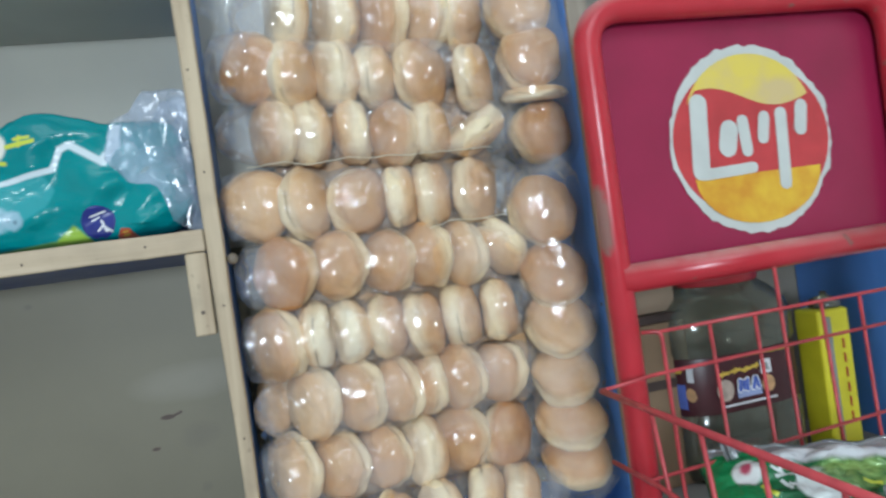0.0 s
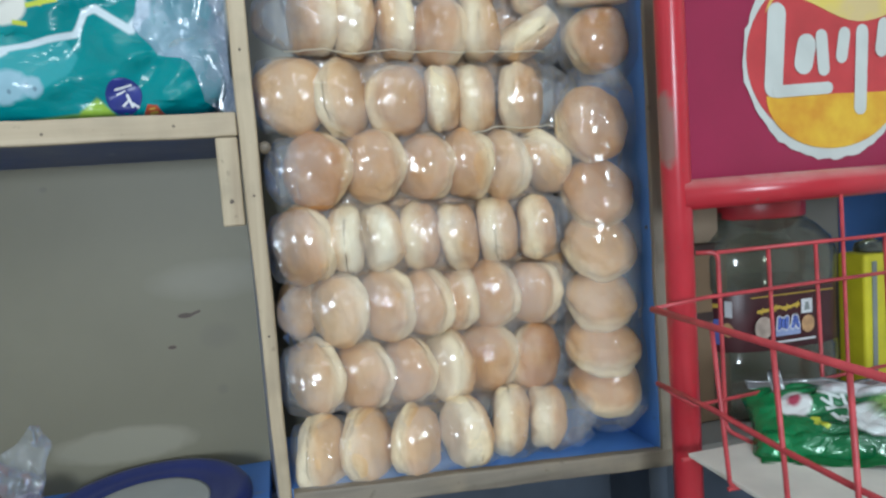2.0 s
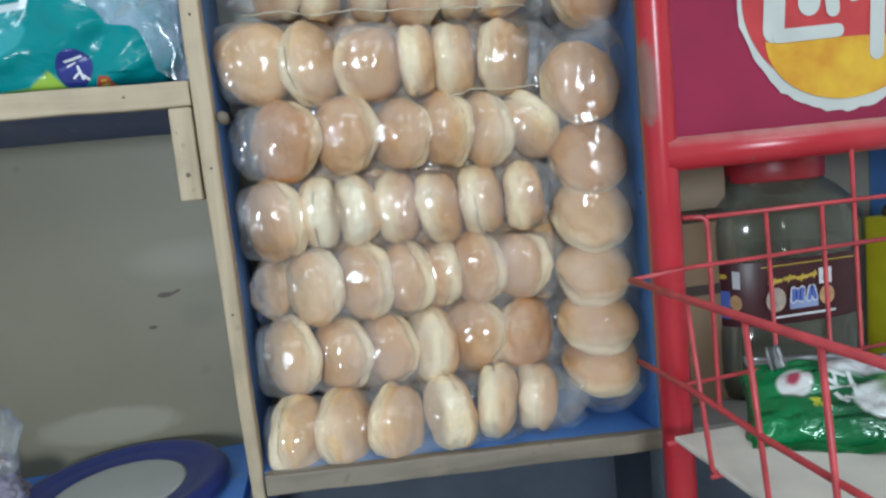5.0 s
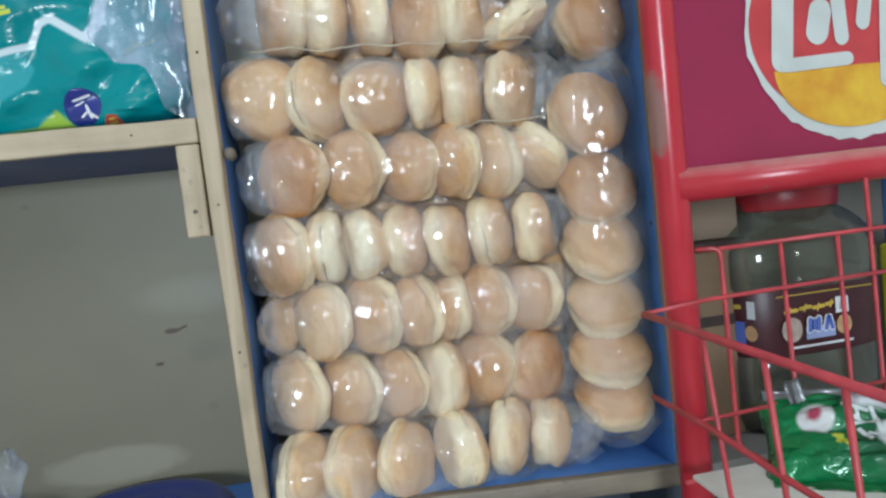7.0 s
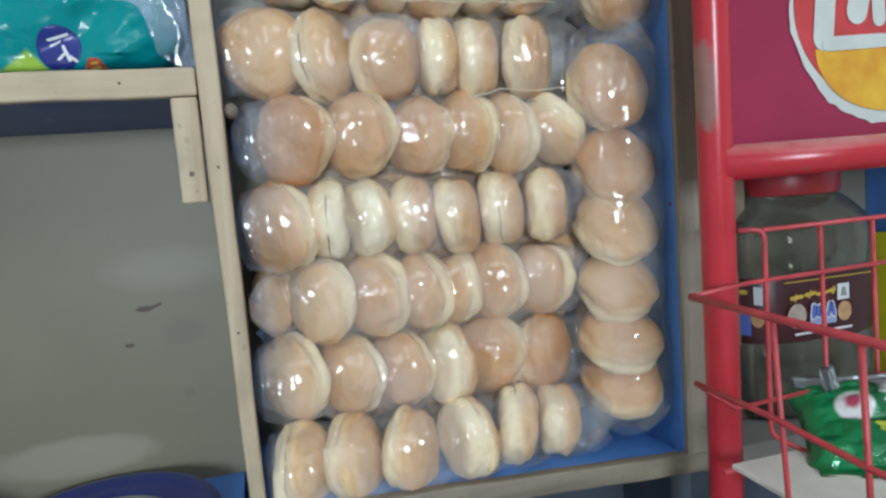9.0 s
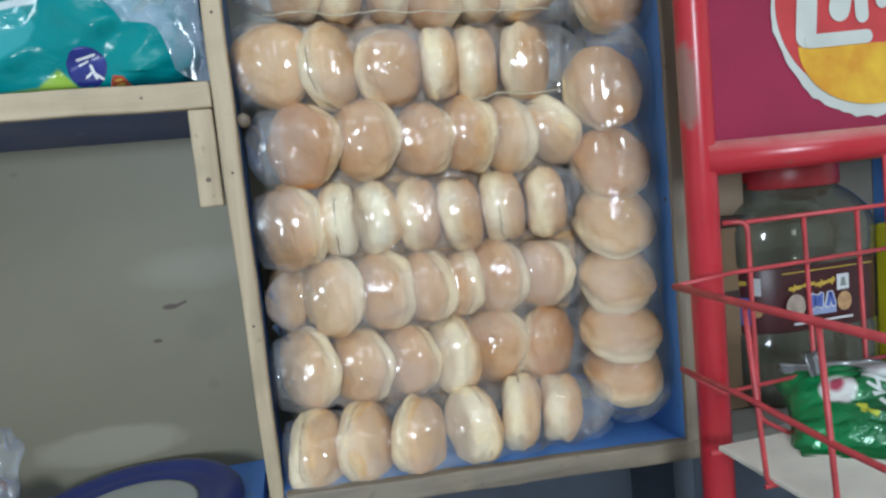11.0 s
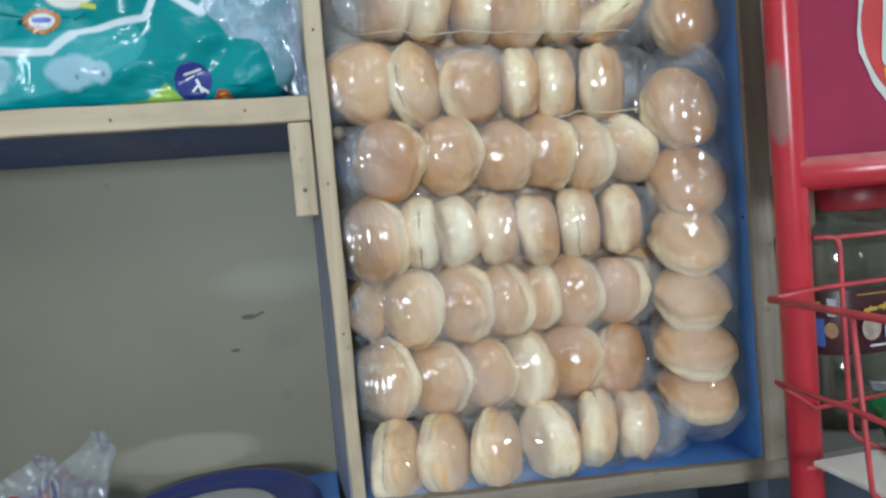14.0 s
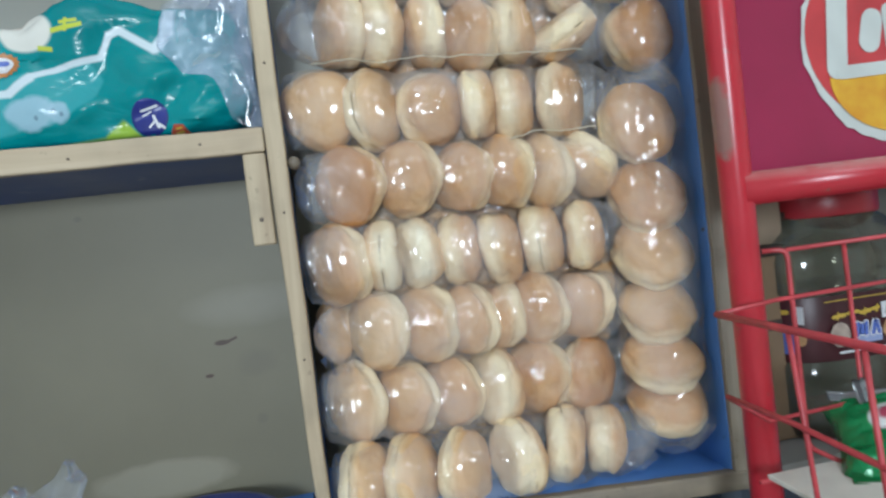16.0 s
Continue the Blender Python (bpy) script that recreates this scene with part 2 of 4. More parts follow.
RED_WIRE = plain("dusty_red_wire", (0.50, 0.055, 0.065), 0.4, 0.25, 60)
SIGN_RED = plain("crimson_sign_plastic", (0.29, 0.012, 0.056), 0.4, 0.15, 9)
SIGN_WHITE = plain("off_white_print", (0.54, 0.56, 0.53), 0.4, 0.08)
SIGN_BAND = plain("dull_red_print", (0.50, 0.045, 0.05), 0.4, 0.15)
NAIL = plain("dark_nail_head", (0.12, 0.09, 0.07), 0.5, 0.2, 200, 0.4)
WALL = plain("cream_wall_paint", (0.74, 0.73, 0.70), 0.7, 0.06, 3)
CEIL = plain("white_ceiling_paint", (0.75, 0.74, 0.70), 0.8, 0.04, 3)
FLOOR = plain("grey_terrazzo", (0.30, 0.28, 0.25), 0.5, 0.2, 12)
# the shade of the bay below the shelf is put into this colour
SHADE_DARK = plain("shade_dark_board", (0.06, 0.075, 0.10), 0.6, 0.3, 10)
CARD = plain("pale_cardboard", (0.72, 0.69, 0.62), 0.75, 0.13, 20)
BROWN_CARD = plain("brown_cardboard", (0.24, 0.155, 0.09), 0.75, 0.12, 20)
BLACKISH = plain("dark_brown_lid", (0.05, 0.03, 0.025), 0.5, 0.2, 30)
CAP_RED = plain("red_plastic_cap", (0.36, 0.022, 0.03), 0.35, 0.15, 25)
YELLOW = plain("yellow_packet_print", (0.70, 0.62, 0.03), 0.4, 0.1, 30)
GREYPRINT = plain("grey_print", (0.25, 0.28, 0.27), 0.45, 0.1, 30)
REDPRINT = plain("red_print", (0.42, 0.03, 0.03), 0.45, 0.1, 30)
NAVY_PLASTIC = plain("navy_plastic", (0.022, 0.035, 0.16), 0.3, 0.15, 12)
WHITE_PLASTIC = plain("off_white_plastic", (0.44, 0.44, 0.41), 0.4, 0.08, 12)
MAROON = plain("maroon_label_paper", (0.055, 0.010, 0.014), 0.4, 0.2, 30)
GOLD = plain("gold_print", (0.62, 0.42, 0.07), 0.4, 0.1)
LABEL_BLUE = plain("blue_print", (0.10, 0.16, 0.50), 0.4, 0.15)
LABEL_WHITE = plain("white_print", (0.72, 0.72, 0.74), 0.4, 0.06)
BISCUIT = plain("tan_print", (0.55, 0.32, 0.16), 0.4, 0.2, 120)


def chip_material(name, hi, lo):
    m = Mat(name, 0.4)
    c = m.mix(m.ramp(m.noise(28, 3), 0.35, 0.65), hi, lo)
    return m.colour(c).m


CHIP_TOP = chip_material("yellow_chip_print", (0.72, 0.56, 0.10), (0.62, 0.47, 0.22))
CHIP_LOW = chip_material("orange_chip_print", (0.75, 0.47, 0.04), (0.62, 0.27, 0.02))


def glassy(name, tint, rough=0.08, murk=0.35):
    """Clear plastic of a jar, a little dusty."""
    m = Mat(name, 0.4)
    t = m.t
    clear = m.node("ShaderNodeBsdfTransparent", Color=(*tint, 1))
    gloss = m.node("ShaderNodeBsdfGlossy", Color=(1, 1, 1, 1), Roughness=rough)
    dust = m.node("ShaderNodeBsdfDiffuse", Color=(0.27, 0.275, 0.215, 1))
    a, b = m.node("ShaderNodeMixShader"), m.node("ShaderNodeMixShader")
    m.put(a.inputs[0], m.math("MULTIPLY", m.ramp(m.noise(18, 4), 0.1, 0.9), murk))
    t.links.new(clear.outputs[0], a.inputs[1])
    t.links.new(dust.outputs[0], a.inputs[2])
    m.put(b.inputs[0], m.node("ShaderNodeFresnel", IOR=1.5).outputs[0])
    t.links.new(a.outputs[0], b.inputs[1])
    t.links.new(gloss.outputs[0], b.inputs[2])
    t.links.new(b.outputs[0], t.nodes["Material Output"].inputs["Surface"])
    return m.m


JAR = glassy("clear_jar_plastic", (0.68, 0.68, 0.58), 0.1, 0.55)


def teal_material():
    """Printed teal plastic: pale swirls, a white ribbon, lime corner, in the package's own x and z."""
    m = Mat("teal_printed_plastic", 0.2, spec=0.28)
    x, y, z = m.axes()
    wob = m.math("MULTIPLY", m.math("SUBTRACT", m.noise(22, 3), 0.5), 0.7)
    c = m.mix(m.ramp(m.noise(10, 4), 0.3, 0.7), (0.0, 0.205, 0.225), (0.0, 0.28, 0.295))
    window = m.patch(x, z, [(-0.33, 0.010), (-0.246, 0.022), (-0.212, 0.042), (-0.203, 0.058), (-0.214, 0.078), (-0.33, 0.058)])
    c = m.mix(m.math("MULTIPLY", window, 0.75), c, (0.05, 0.36, 0.39))
    soft_blob = m.math("MULTIPLY", m.math("SUBTRACT", m.noise(60, 3), 0.5), 1.6)
    for cx, cz, rx, rz in ((-0.266, 0.032, 0.021, 0.015), (-0.243, 0.032, 0.009, 0.010), (-0.345, 0.035, 0.03, 0.02)):
        c = m.mix(m.math("MULTIPLY", m.ellipse(x, z, cx, cz, rx, rz, 0.3, soft_blob), 0.8), c, (0.36, 0.52, 0.62))
    for cx, cz in ((-0.247, 0.033), (-0.241, 0.030), (-0.262, 0.028)):
        c = m.mix(m.math("MULTIPLY", m.ellipse(x, z, cx, cz, 0.0018, 0.0022, 0.4), 0.6), c, (0.10, 0.16, 0.22))
    c = m.mix(m.patch(x, z, [(-0.222, -0.004), (-0.176, -0.004), (-0.176, 0.004), (-0.191, 0.021)]), c, (0.30, 0.47, 0.06))
    c = m.mix(m.math("MULTIPLY", m.stroke(x, z, -0.27, -0.001, -0.21, 0.004, 0.003), 0.8), c, (0.2, 0.40, 0.06))
    white = (0.62, 0.70, 0.74)
    for a in ((-0.40, 0.052, -0.282, 0.052, 0.0035), (-0.284, 0.051, -0.262, 0.066, 0.0040), (-0.264, 0.066, -0.202, 0.079, 0.0028), (-0.203, 0.078, -0.193, 0.099, 0.0028), (-0.195, 0.098, -0.182, 0.103, 0.0035),
              (-0.185, 0.103, -0.153, 0.080, 0.0038), (-0.156, 0.080, -0.140, 0.100, 0.0046), (-0.143, 0.095, -0.139, 0.120, 0.0056)):
        c = m.mix(m.stroke(x, z, *a), c, white)
    c = m.mix(m.ellipse(x, z, -0.262, 0.106, 0.023, 0.019, 0.15, wob), c, (0.72, 0.70, 0.64))
    c = m.mix(m.math("MULTIPLY", m.ellipse(x, z, -0.275, 0.122, 0.014, 0.010, 0.5, wob), 0.8), c, (0.62, 0.40, 0.28))
    for a in ((-0.240, 0.104, -0.213, 0.109, 0.0022), (-0.232, 0.111, -0.217, 0.113, 0.0016), (-0.253, 0.090, -0.241, 0.088, 0.002), (-0.226, 0.115, -0.228, 0.103, 0.0014)):
        c = m.mix(m.stroke(x, z, *a), c, (0.55, 0.60, 0.08))
    fold = m.noise(26, 3, m.stretch(0.7, 1, 1), 1.0)
    return m.colour(c).bump(m.math("ABSOLUTE", m.math("SUBTRACT", fold, 0.5)), 0.5, 0.006).m


TEAL = teal_material()


def green_foil():
    """Printed foil: green with a white sweep, leaf-green print, a round badge and a short row of script strokes."""
    m = Mat("green_snack_foil", 0.17, 0.12)
    v, y, z = m.axes()
    u = m.math("SUBTRACT", m.math("MULTIPLY", y, -1.0), 0.021)
    v = m.math("SUBTRACT", v, 0.012)
    wob = m.math("MULTIPLY", m.math("SUBTRACT", m.noise(30, 3), 0.5), 0.6)
    c = m.mix(m.ramp(m.noise(20, 4), 0.3, 0.7), (0.002, 0.055, 0.02), (0.005, 0.15, 0.05))
    c = m.mix(m.math("MULTIPLY", m.ramp(u, -0.055, -0.085), 0.7), c, (0.004, 0.26, 0.08))
    white = (0.62, 0.66, 0.65)
    c = m.mix(m.ellipse(u, v, -0.010, -0.022, 0.024, 0.020, 0.2, wob), c, white)
    leaf = m.mix(m.ramp(m.noise(70, 3), 0.35, 0.65), (0.03, 0.12, 0.02), (0.26, 0.42, 0.12))
    c = m.mix(m.math("MULTIPLY", m.ellipse(u, v, 0.028, -0.008, 0.042, 0.022, 0.3, wob), 0.95), c, leaf)
    c = m.mix(m.math("MULTIPLY", m.ellipse(u, v, 0.085, -0.015, 0.022, 0.018, 0.3, wob), 0.9), c, (0.02, 0.30, 0.20))
    c = m.mix(m.patch(u, v, [(-0.052, 0.006), (0.13, 0.008), (0.13, 0.06), (-0.040, 0.06)], 0.003), c, (0.66, 0.68, 0.70))
    c = m.mix(m.ellipse(u, v, -0.073, -0.003, 0.0135, 0.0145, 0.2, wob), c, (0.70, 0.70, 0.69))
    c = m.mix(m.ellipse(u, v, -0.074, -0.001, 0.0055, 0.0062, 0.6, wob), c, (0.50, 0.08, 0.14))
    for a in ((-0.054, 0.008, -0.036, 0.002, 0.0016), (-0.052, 0.000, -0.040, -0.008, 0.0018), (-0.050, -0.010, -0.030, -0.006, 0.0016), (-0.046, -0.014, -0.038, -0.026, 0.0018), (-0.034, 0.006, -0.030, -0.022, 0.0016), (-0.044, 0.006, -0.044, -0.004, 0.0014), (-0.040, -0.018, -0.028, -0.024, 0.0016)):
        c = m.mix(m.stroke(u, v, *a), c, white)
    for a in ((-0.064, -0.022, -0.052, -0.034, 0.0022), (-0.058, -0.020, -0.062, -0.032, 0.0018), (0.020, -0.020, 0.034, -0.024, 0.002)):
        c = m.mix(m.stroke(u, v, *a), c, (0.50, 0.55, 0.06))
    fold = m.noise(34, 3, None, 0.8)
    return m.colour(c).bump(m.math("ABSOLUTE", m.math("SUBTRACT", fold, 0.5)), 0.8, 0.007).m


FOIL = green_foil()
SILVER = plain("silver_foil_edge", (0.62, 0.64, 0.66), 0.25, 0.15, 40, 0.6, 0.4)
SEAM = plain("cream_seam_film", (0.80, 0.73, 0.58), 0.3, 0.12, 60, 0.0, 0.3)
GREEN_EDGE = plain("green_foil_edge", (0.01, 0.22, 0.06), 0.25, 0.25, 60, 0.0, 0.4)


# ---- mesh helpers ----
def finish(bm, name, material, smooth):
    me = bpy.data.meshes.new(name)
    bmesh.ops.recalc_face_normals(bm, faces=bm.faces)
    bm.to_mesh(me)
    bm.free()
    for mm in material if isinstance(material, (list, tuple)) else [material]:
        me.materials.append(mm)
    if smooth:
        me.polygons.foreach_set("use_smooth", [True] * len(me.polygons))
    return me


def part(name, bm, material, parent, label="", smooth=False):
    """One mesh object under a thing or a part."""
    ob = new(name, finish(bm, name, material, smooth))
    ob.parent = parent
    if label:
        tagged(ob, label)
    return ob


def thing(name, label, category, group="", kind=""):
    return tagged(new(name), label, category, group, kind)


def box(x0, x1, y0, y1, z0, z1, bevel=0.0015, wobble=0.0):
    bm = bmesh.new()
    bmesh.ops.create_cube(bm, size=1.0, matrix=pose((x0 + x1) / 2, (y0 + y1) / 2, (z0 + z1) / 2) @ Matrix.Diagonal((x1 - x0, y1 - y0, z1 - z0, 1)))
    if bevel:
        bmesh.ops.bevel(bm, geom=bm.edges[:], offset=bevel, segments=2, profile=0.5, affect="EDGES")
    if wobble:
        for v in bm.verts:
            v.co += noise.noise_vector(v.co * 9) * wobble
    return bm


def plank(x0, x1, y0, y1, z0, z1, axis, bevel=0.002, wobble=0.0012, cuts=28):
    """A board cut along its length, so that its edges can run a little uneven."""
    bm = box(x0, x1, y0, y1, z0, z1, bevel)
    lo, hi = ((x0, x1), (y0, y1), (z0, z1))[axis]
    for i in range(1, cuts):
        at, no = [0.0, 0.0, 0.0], [0.0, 0.0, 0.0]
        at[axis], no[axis] = lo + (hi - lo) * i / cuts, 1.0
        bmesh.ops.bisect_plane(bm, geom=bm.verts[:] + bm.edges[:] + bm.faces[:], plane_co=at, plane_no=no)
    for v in bm.verts:
        d = noise.noise_vector(v.co * 14) * wobble + noise.noise_vector(v.co * 60) * wobble * 0.3
        d[axis] = 0
        v.co += d
    return bm


def tube(points, radius, sides=10, closed=False):
    """A round bar swept along points."""
    bm = bmesh.new()
    pts = [Vector(p) for p in points]
    rings, up = [], None
    for i, p in enumerate(pts):
        a, b = pts[max(i - 1, 0)], pts[min(i + 1, len(pts) - 1)]
        d = (b - a).normalized()
        if up is None:
            up = d.orthogonal().normalized()
        up = (up - d * up.dot(d)).normalized()
        side = d.cross(up)
        rings.append([bm.verts.new(p + (up * math.cos(q) + side * math.sin(q)) * radius) for q in (2 * math.pi * k / sides for k in range(sides))])
    for r, s in zip(rings, rings[1:]):
        for k in range(sides):
            bm.faces.new((r[k], r[(k + 1) % sides], s[(k + 1) % sides], s[k]))
    bm.faces.new(rings[0][::-1])
    bm.faces.new(rings[-1])
    return bm


def bend(points, r, n=6):
    """Round the inner corners of a line of points."""
    pts = [Vector(p) for p in points]
    out = [pts[0]]
    for a, p, b in zip(pts, pts[1:], pts[2:]):
        u, v = p + (a - p).normalized() * r, p + (b - p).normalized() * r
        out += [u.lerp(p, s).lerp(p.lerp(v, s), s) for s in (i / n for i in range(n + 1))]
    return out + [pts[-1]]


def lathe(profile, sides=40, sx=1.0, sy=1.0, power=2.0):
    """A turned body from (radius, height) pairs; power above 2 squares its section."""
    bm = bmesh.new()
    rings = []
    for r, z in profile:
        ring = []
        for k in range(sides):
            q = 2 * math.pi * k / sides
            c, s = math.cos(q), math.sin(q)
            g = (abs(c) ** power + abs(s) ** power) ** (-1 / power)
            ring.append(bm.verts.new((r * g * c * sx, r * g * s * sy, z)))
        rings.append(ring)
    for a, b in zip(rings, rings[1:]):
        for k in range(sides):
            bm.faces.new((a[k], a[(k + 1) % sides], b[(k + 1) % sides], b[k]))
    bm.faces.new(rings[0][::-1])
    bm.faces.new(rings[-1])
    return bm


def outline(points, depth, m):
    """A flat shape with a little thickness from points in its own plane."""
    bm = bmesh.new()
    vs = [bm.verts.new((x, 0, z)) for x, z in points]
    f = bm.faces.new(vs)
    ex = bmesh.ops.extrude_face_region(bm, geom=[f])
    bmesh.ops.translate(bm, verts=[v for v in ex["geom"] if isinstance(v, bmesh.types.BMVert)], vec=(0, -depth, 0))
    bm.transform(m)
    return bm


def disc(cx, cz, rx, rz, n=48, jag=0.0, a0=0.0, a1=2 * math.pi):
    pts = []
    for i in range(n):
        q = a0 + (a1 - a0) * i / (n if a1 - a0 > 6.2 else n - 1)
        k = 1 + jag * noise.noise((math.cos(q) * 9, math.sin(q) * 9, cx * 50))
        pts.append((cx + rx * k * math.cos(q), cz + rz * k * math.sin(q)))
    return pts


def bar_shape(x0, z0, x1, z1, w):
    """A stroke with round ends."""
    a = math.atan2(z1 - z0, x1 - x0)
    pts = [(x1 + w * math.cos(a + q), z1 + w * math.sin(a + q)) for q in (math.pi * (i / 8 - 0.5) for i in range(9))]
    return pts + [(x0 - w * math.cos(a + q), z0 - w * math.sin(a + q)) for q in (math.pi * (i / 8 - 0.5) for i in range(9))]


def drape(points, tree, front, lift):
    """A thin printed patch, from points in x and z, laid on a bulging surface that faces -y."""
    bm = bmesh.new()
    bm.faces.new([bm.verts.new((x, front, z)) for x, z in points])
    for axis in (0, 2):
        lo, hi = min(v.co[axis] for v in bm.verts), max(v.co[axis] for v in bm.verts)
        for i in range(1, 12):
            at, no = [0.0, 0.0, 0.0], [0.0, 0.0, 0.0]
            at[axis], no[axis] = lo + (hi - lo) * i / 12, 1.0
            bmesh.ops.bisect_plane(bm, geom=bm.verts[:] + bm.edges[:] + bm.faces[:], plane_co=at, plane_no=no)
    for v in bm.verts:
        hit = tree.ray_cast(v.co, Vector((0, 1, 0)))[0]
        v.co.y = hit.y - lift if hit else 9.0
    near = max(v.co.y for v in bm.verts if v.co.y < 9.0)
    for v in bm.verts:
        v.co.y = min(v.co.y, near)
    bmesh.ops.solidify(bm, geom=bm.faces[:], thickness=0.0002)
    return bm


def loose_end(seed, back, left, right, tall, flop):
    """A loose sheet of wrapping, standing in folds: left and right edges as (height, x) pairs."""
    bm = bmesh.new()
    rows = []
    for i in range(49):
        z = tall * i / 48
        a, c = (float(np.interp(z, [p[0] for p in e], [p[1] for p in e])) for e in (left, right))
        line = []
        for j in range(37):
            x = a + (c - a) * j / 36
            p = Vector((x * 30 + seed, z * 22, seed))
            y = back + flop * (noise.noise(p * 0.8) + 0.6 * (abs(noise.noise(p * 1.7)) - 0.25))
            line.append(bm.verts.new((x + 0.006 * noise.noise(p * 1.3 + Vector((5, 0, 0))), y, z + 0.004 * noise.noise(p * 2))))
        rows.append(line)
    for r, s in zip(rows, rows[1:]):
        for j in range(36):
            bm.faces.new((r[j], r[j + 1], s[j + 1], s[j]))
    bmesh.ops.solidify(bm, geom=bm.faces[:], thickness=0.0003)
    return bm


# ---- the room ----
def slab(name, x0, x1, y0, y1, z0, z1, material, label):
    ob = new(name, finish(box(x0, x1, y0, y1, z0, z1, 0), name, material, False))
    return tagged(ob, label, name.split("_")[0], kind="structure")


slab("floor", -1.8, 1.8, -2.2, 1.0, -0.1, 0.0, FLOOR, "grey shop floor")
slab("ceiling", -1.8, 1.8, -2.2, 1.0, 2.7, 2.8, CEIL, "white painted ceiling")
slab("wall_north", -1.8, 1.8, 0.94, 1.0, 0.0, 2.7, WALL, "cream wall behind the shelves")
# the doorway is assumed and unseen, left open for the door lamp
south = bmesh.new()
for x0, x1, z0, z1 in ((-1.8, -0.85, 0.0, 2.7), (0.0, 1.8, 0.0, 2.7), (-0.85, 0.0, 2.05, 2.7)):
    bmesh.ops.create_cube(south, size=1.0, matrix=pose((x0 + x1) / 2, -2.23, (z0 + z1) / 2) @ Matrix.Diagonal((x1 - x0, 0.06, z1 - z0, 1)))
tagged(new("wall_south", finish(south, "wall_south", WALL, False)), "cream wall of the shop with an open doorway", "wall", kind="structure")
slab("wall_west", -1.86, -1.8, -2.26, 1.0, 0.0, 2.7, WALL, "cream wall of the shop")
slab("wall_east", 1.8, 1.86, -2.26, 1.0, 0.0, 2.7, WALL, "cream wall of the shop")

# ---- the shelf unit ----
F, B = 0.727, 0.897
SLOPE = -0.058
unit = thing("shelf_unit", "blue-painted wooden wall shelf with raw pale wood front edges", "shelf")
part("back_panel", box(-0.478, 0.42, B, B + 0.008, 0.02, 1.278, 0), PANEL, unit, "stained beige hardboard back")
# the same back above the shelf, the upper bay's stronger light put into its colour
part("back_panel", box(-0.478, 0.42, B, B + 0.008, 1.2785, 2.05, 0), plain("lit_beige_hardboard", (0.43, 0.415, 0.36), 0.6, 0.08, 6), unit, "pale beige hardboard back with brighter light put into its colour")
part("back_panel", box(0.42, 0.84, B, B + 0.008, 0.02, 2.05, 0), plain("grey_board", (0.21, 0.19, 0.155), 0.6, 0.15, 9), unit, "dull grey-brown back board")
stile = plank(-0.0655, -0.0485, F, F + 0.022, 0.0, 2.05, 2, 0.002, 0.0011, 90)
for v in stile.verts:
    if v.co.x < -0.057:
        v.co.x += 0.011 * max(0.0, min(0.45, 1.3 - v.co.z))
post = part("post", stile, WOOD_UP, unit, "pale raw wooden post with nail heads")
part("partition", box(-0.0605, -0.052, F + 0.0225, B - 0.0005, 0.0, 2.05, 0.0008), BLUE, unit, "blue painted partition")
lining = box(-0.0720, -0.0608, F + 0.0225, B - 0.0005, 0.8875, 1.2640, 0)
for v in lining.verts:
    if v.co.y < 0.8 and v.co.x < -0.07:
        v.co.x = -0.0622
part("lining", lining, plain("dull_lavender_paint", (0.31, 0.32, 0.40), 0.55, 0.15, 12), unit, "dull greyish-blue lining of the partition")
# lower end of the side board, coloured dark for the shade there
part("lower_partition", box(0.3705, 0.3955, F + 0.03, B - 0.03, 0.6805, 0.8720, 0.0008), SHADE_DARK, unit, "lower partition with shade put into its dark colour")
taper = box(-0.4595, -0.0645, F + 0.013, B - 0.001, 1.2645, 1.293, 0.001)
for v in taper.verts:
    if v.co.y < 0.80 and v.co.z < 1.28:
        v.co.z += 0.0095
upper = part("shelf_board", taper, BLUE_SHADED, unit, "blue-painted shelf board with underside shade in its colour")
part("front_edge", plank(-0.4595, -0.0665, F, F + 0.0125, 1.273, 1.296, 0, 0.002, 0.001, 60), WOOD_ALONG, upper, "pale wooden edge strip")
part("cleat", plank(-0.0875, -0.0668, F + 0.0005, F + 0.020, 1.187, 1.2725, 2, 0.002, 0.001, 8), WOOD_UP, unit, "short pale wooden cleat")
part("shelf_board", box(-0.4595, -0.0645, F + 0.002, B - 0.001, 1.552, 1.572, 0.001), plain("grey_underside", (0.50, 0.48, 0.42), 0.7, 0.1, 6), unit, "grey unpainted shelf board")
part("shelf_board", box(-0.4595, -0.0725, F - 0.03, B - 0.001, 0.868, 0.887, 0.001), BLUE, unit, "bright blue lower shelf board")
# unseen end board, added this near to shade the left of the back panel
part("side_board", box(-0.478, -0.460, F, B - 0.001, 0.0, 2.05, 0.001), BLUE, unit)

bm = box(-0.0515, 0.3700, F + 0.0105, B - 0.001, -0.017, 0.0, 0.001)
lip = plank(-0.0465, 0.40, F - 0.004, F + 0.0100, -0.0195, 0.0015, 0, 0.002, 0.0015, 40)
for b in (bm, lip):
    for v in b.verts:
        v.co.z += 0.9105 + SLOPE * (v.co.x + 0.01)
lower = part("shelf_board", bm, BLUE, unit, "bright blue sloping shelf board")
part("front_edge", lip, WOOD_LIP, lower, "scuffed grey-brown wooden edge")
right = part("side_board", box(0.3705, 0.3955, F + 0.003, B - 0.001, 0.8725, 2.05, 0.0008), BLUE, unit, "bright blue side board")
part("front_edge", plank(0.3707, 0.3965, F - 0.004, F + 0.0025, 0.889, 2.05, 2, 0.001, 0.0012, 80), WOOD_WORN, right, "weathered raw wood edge")
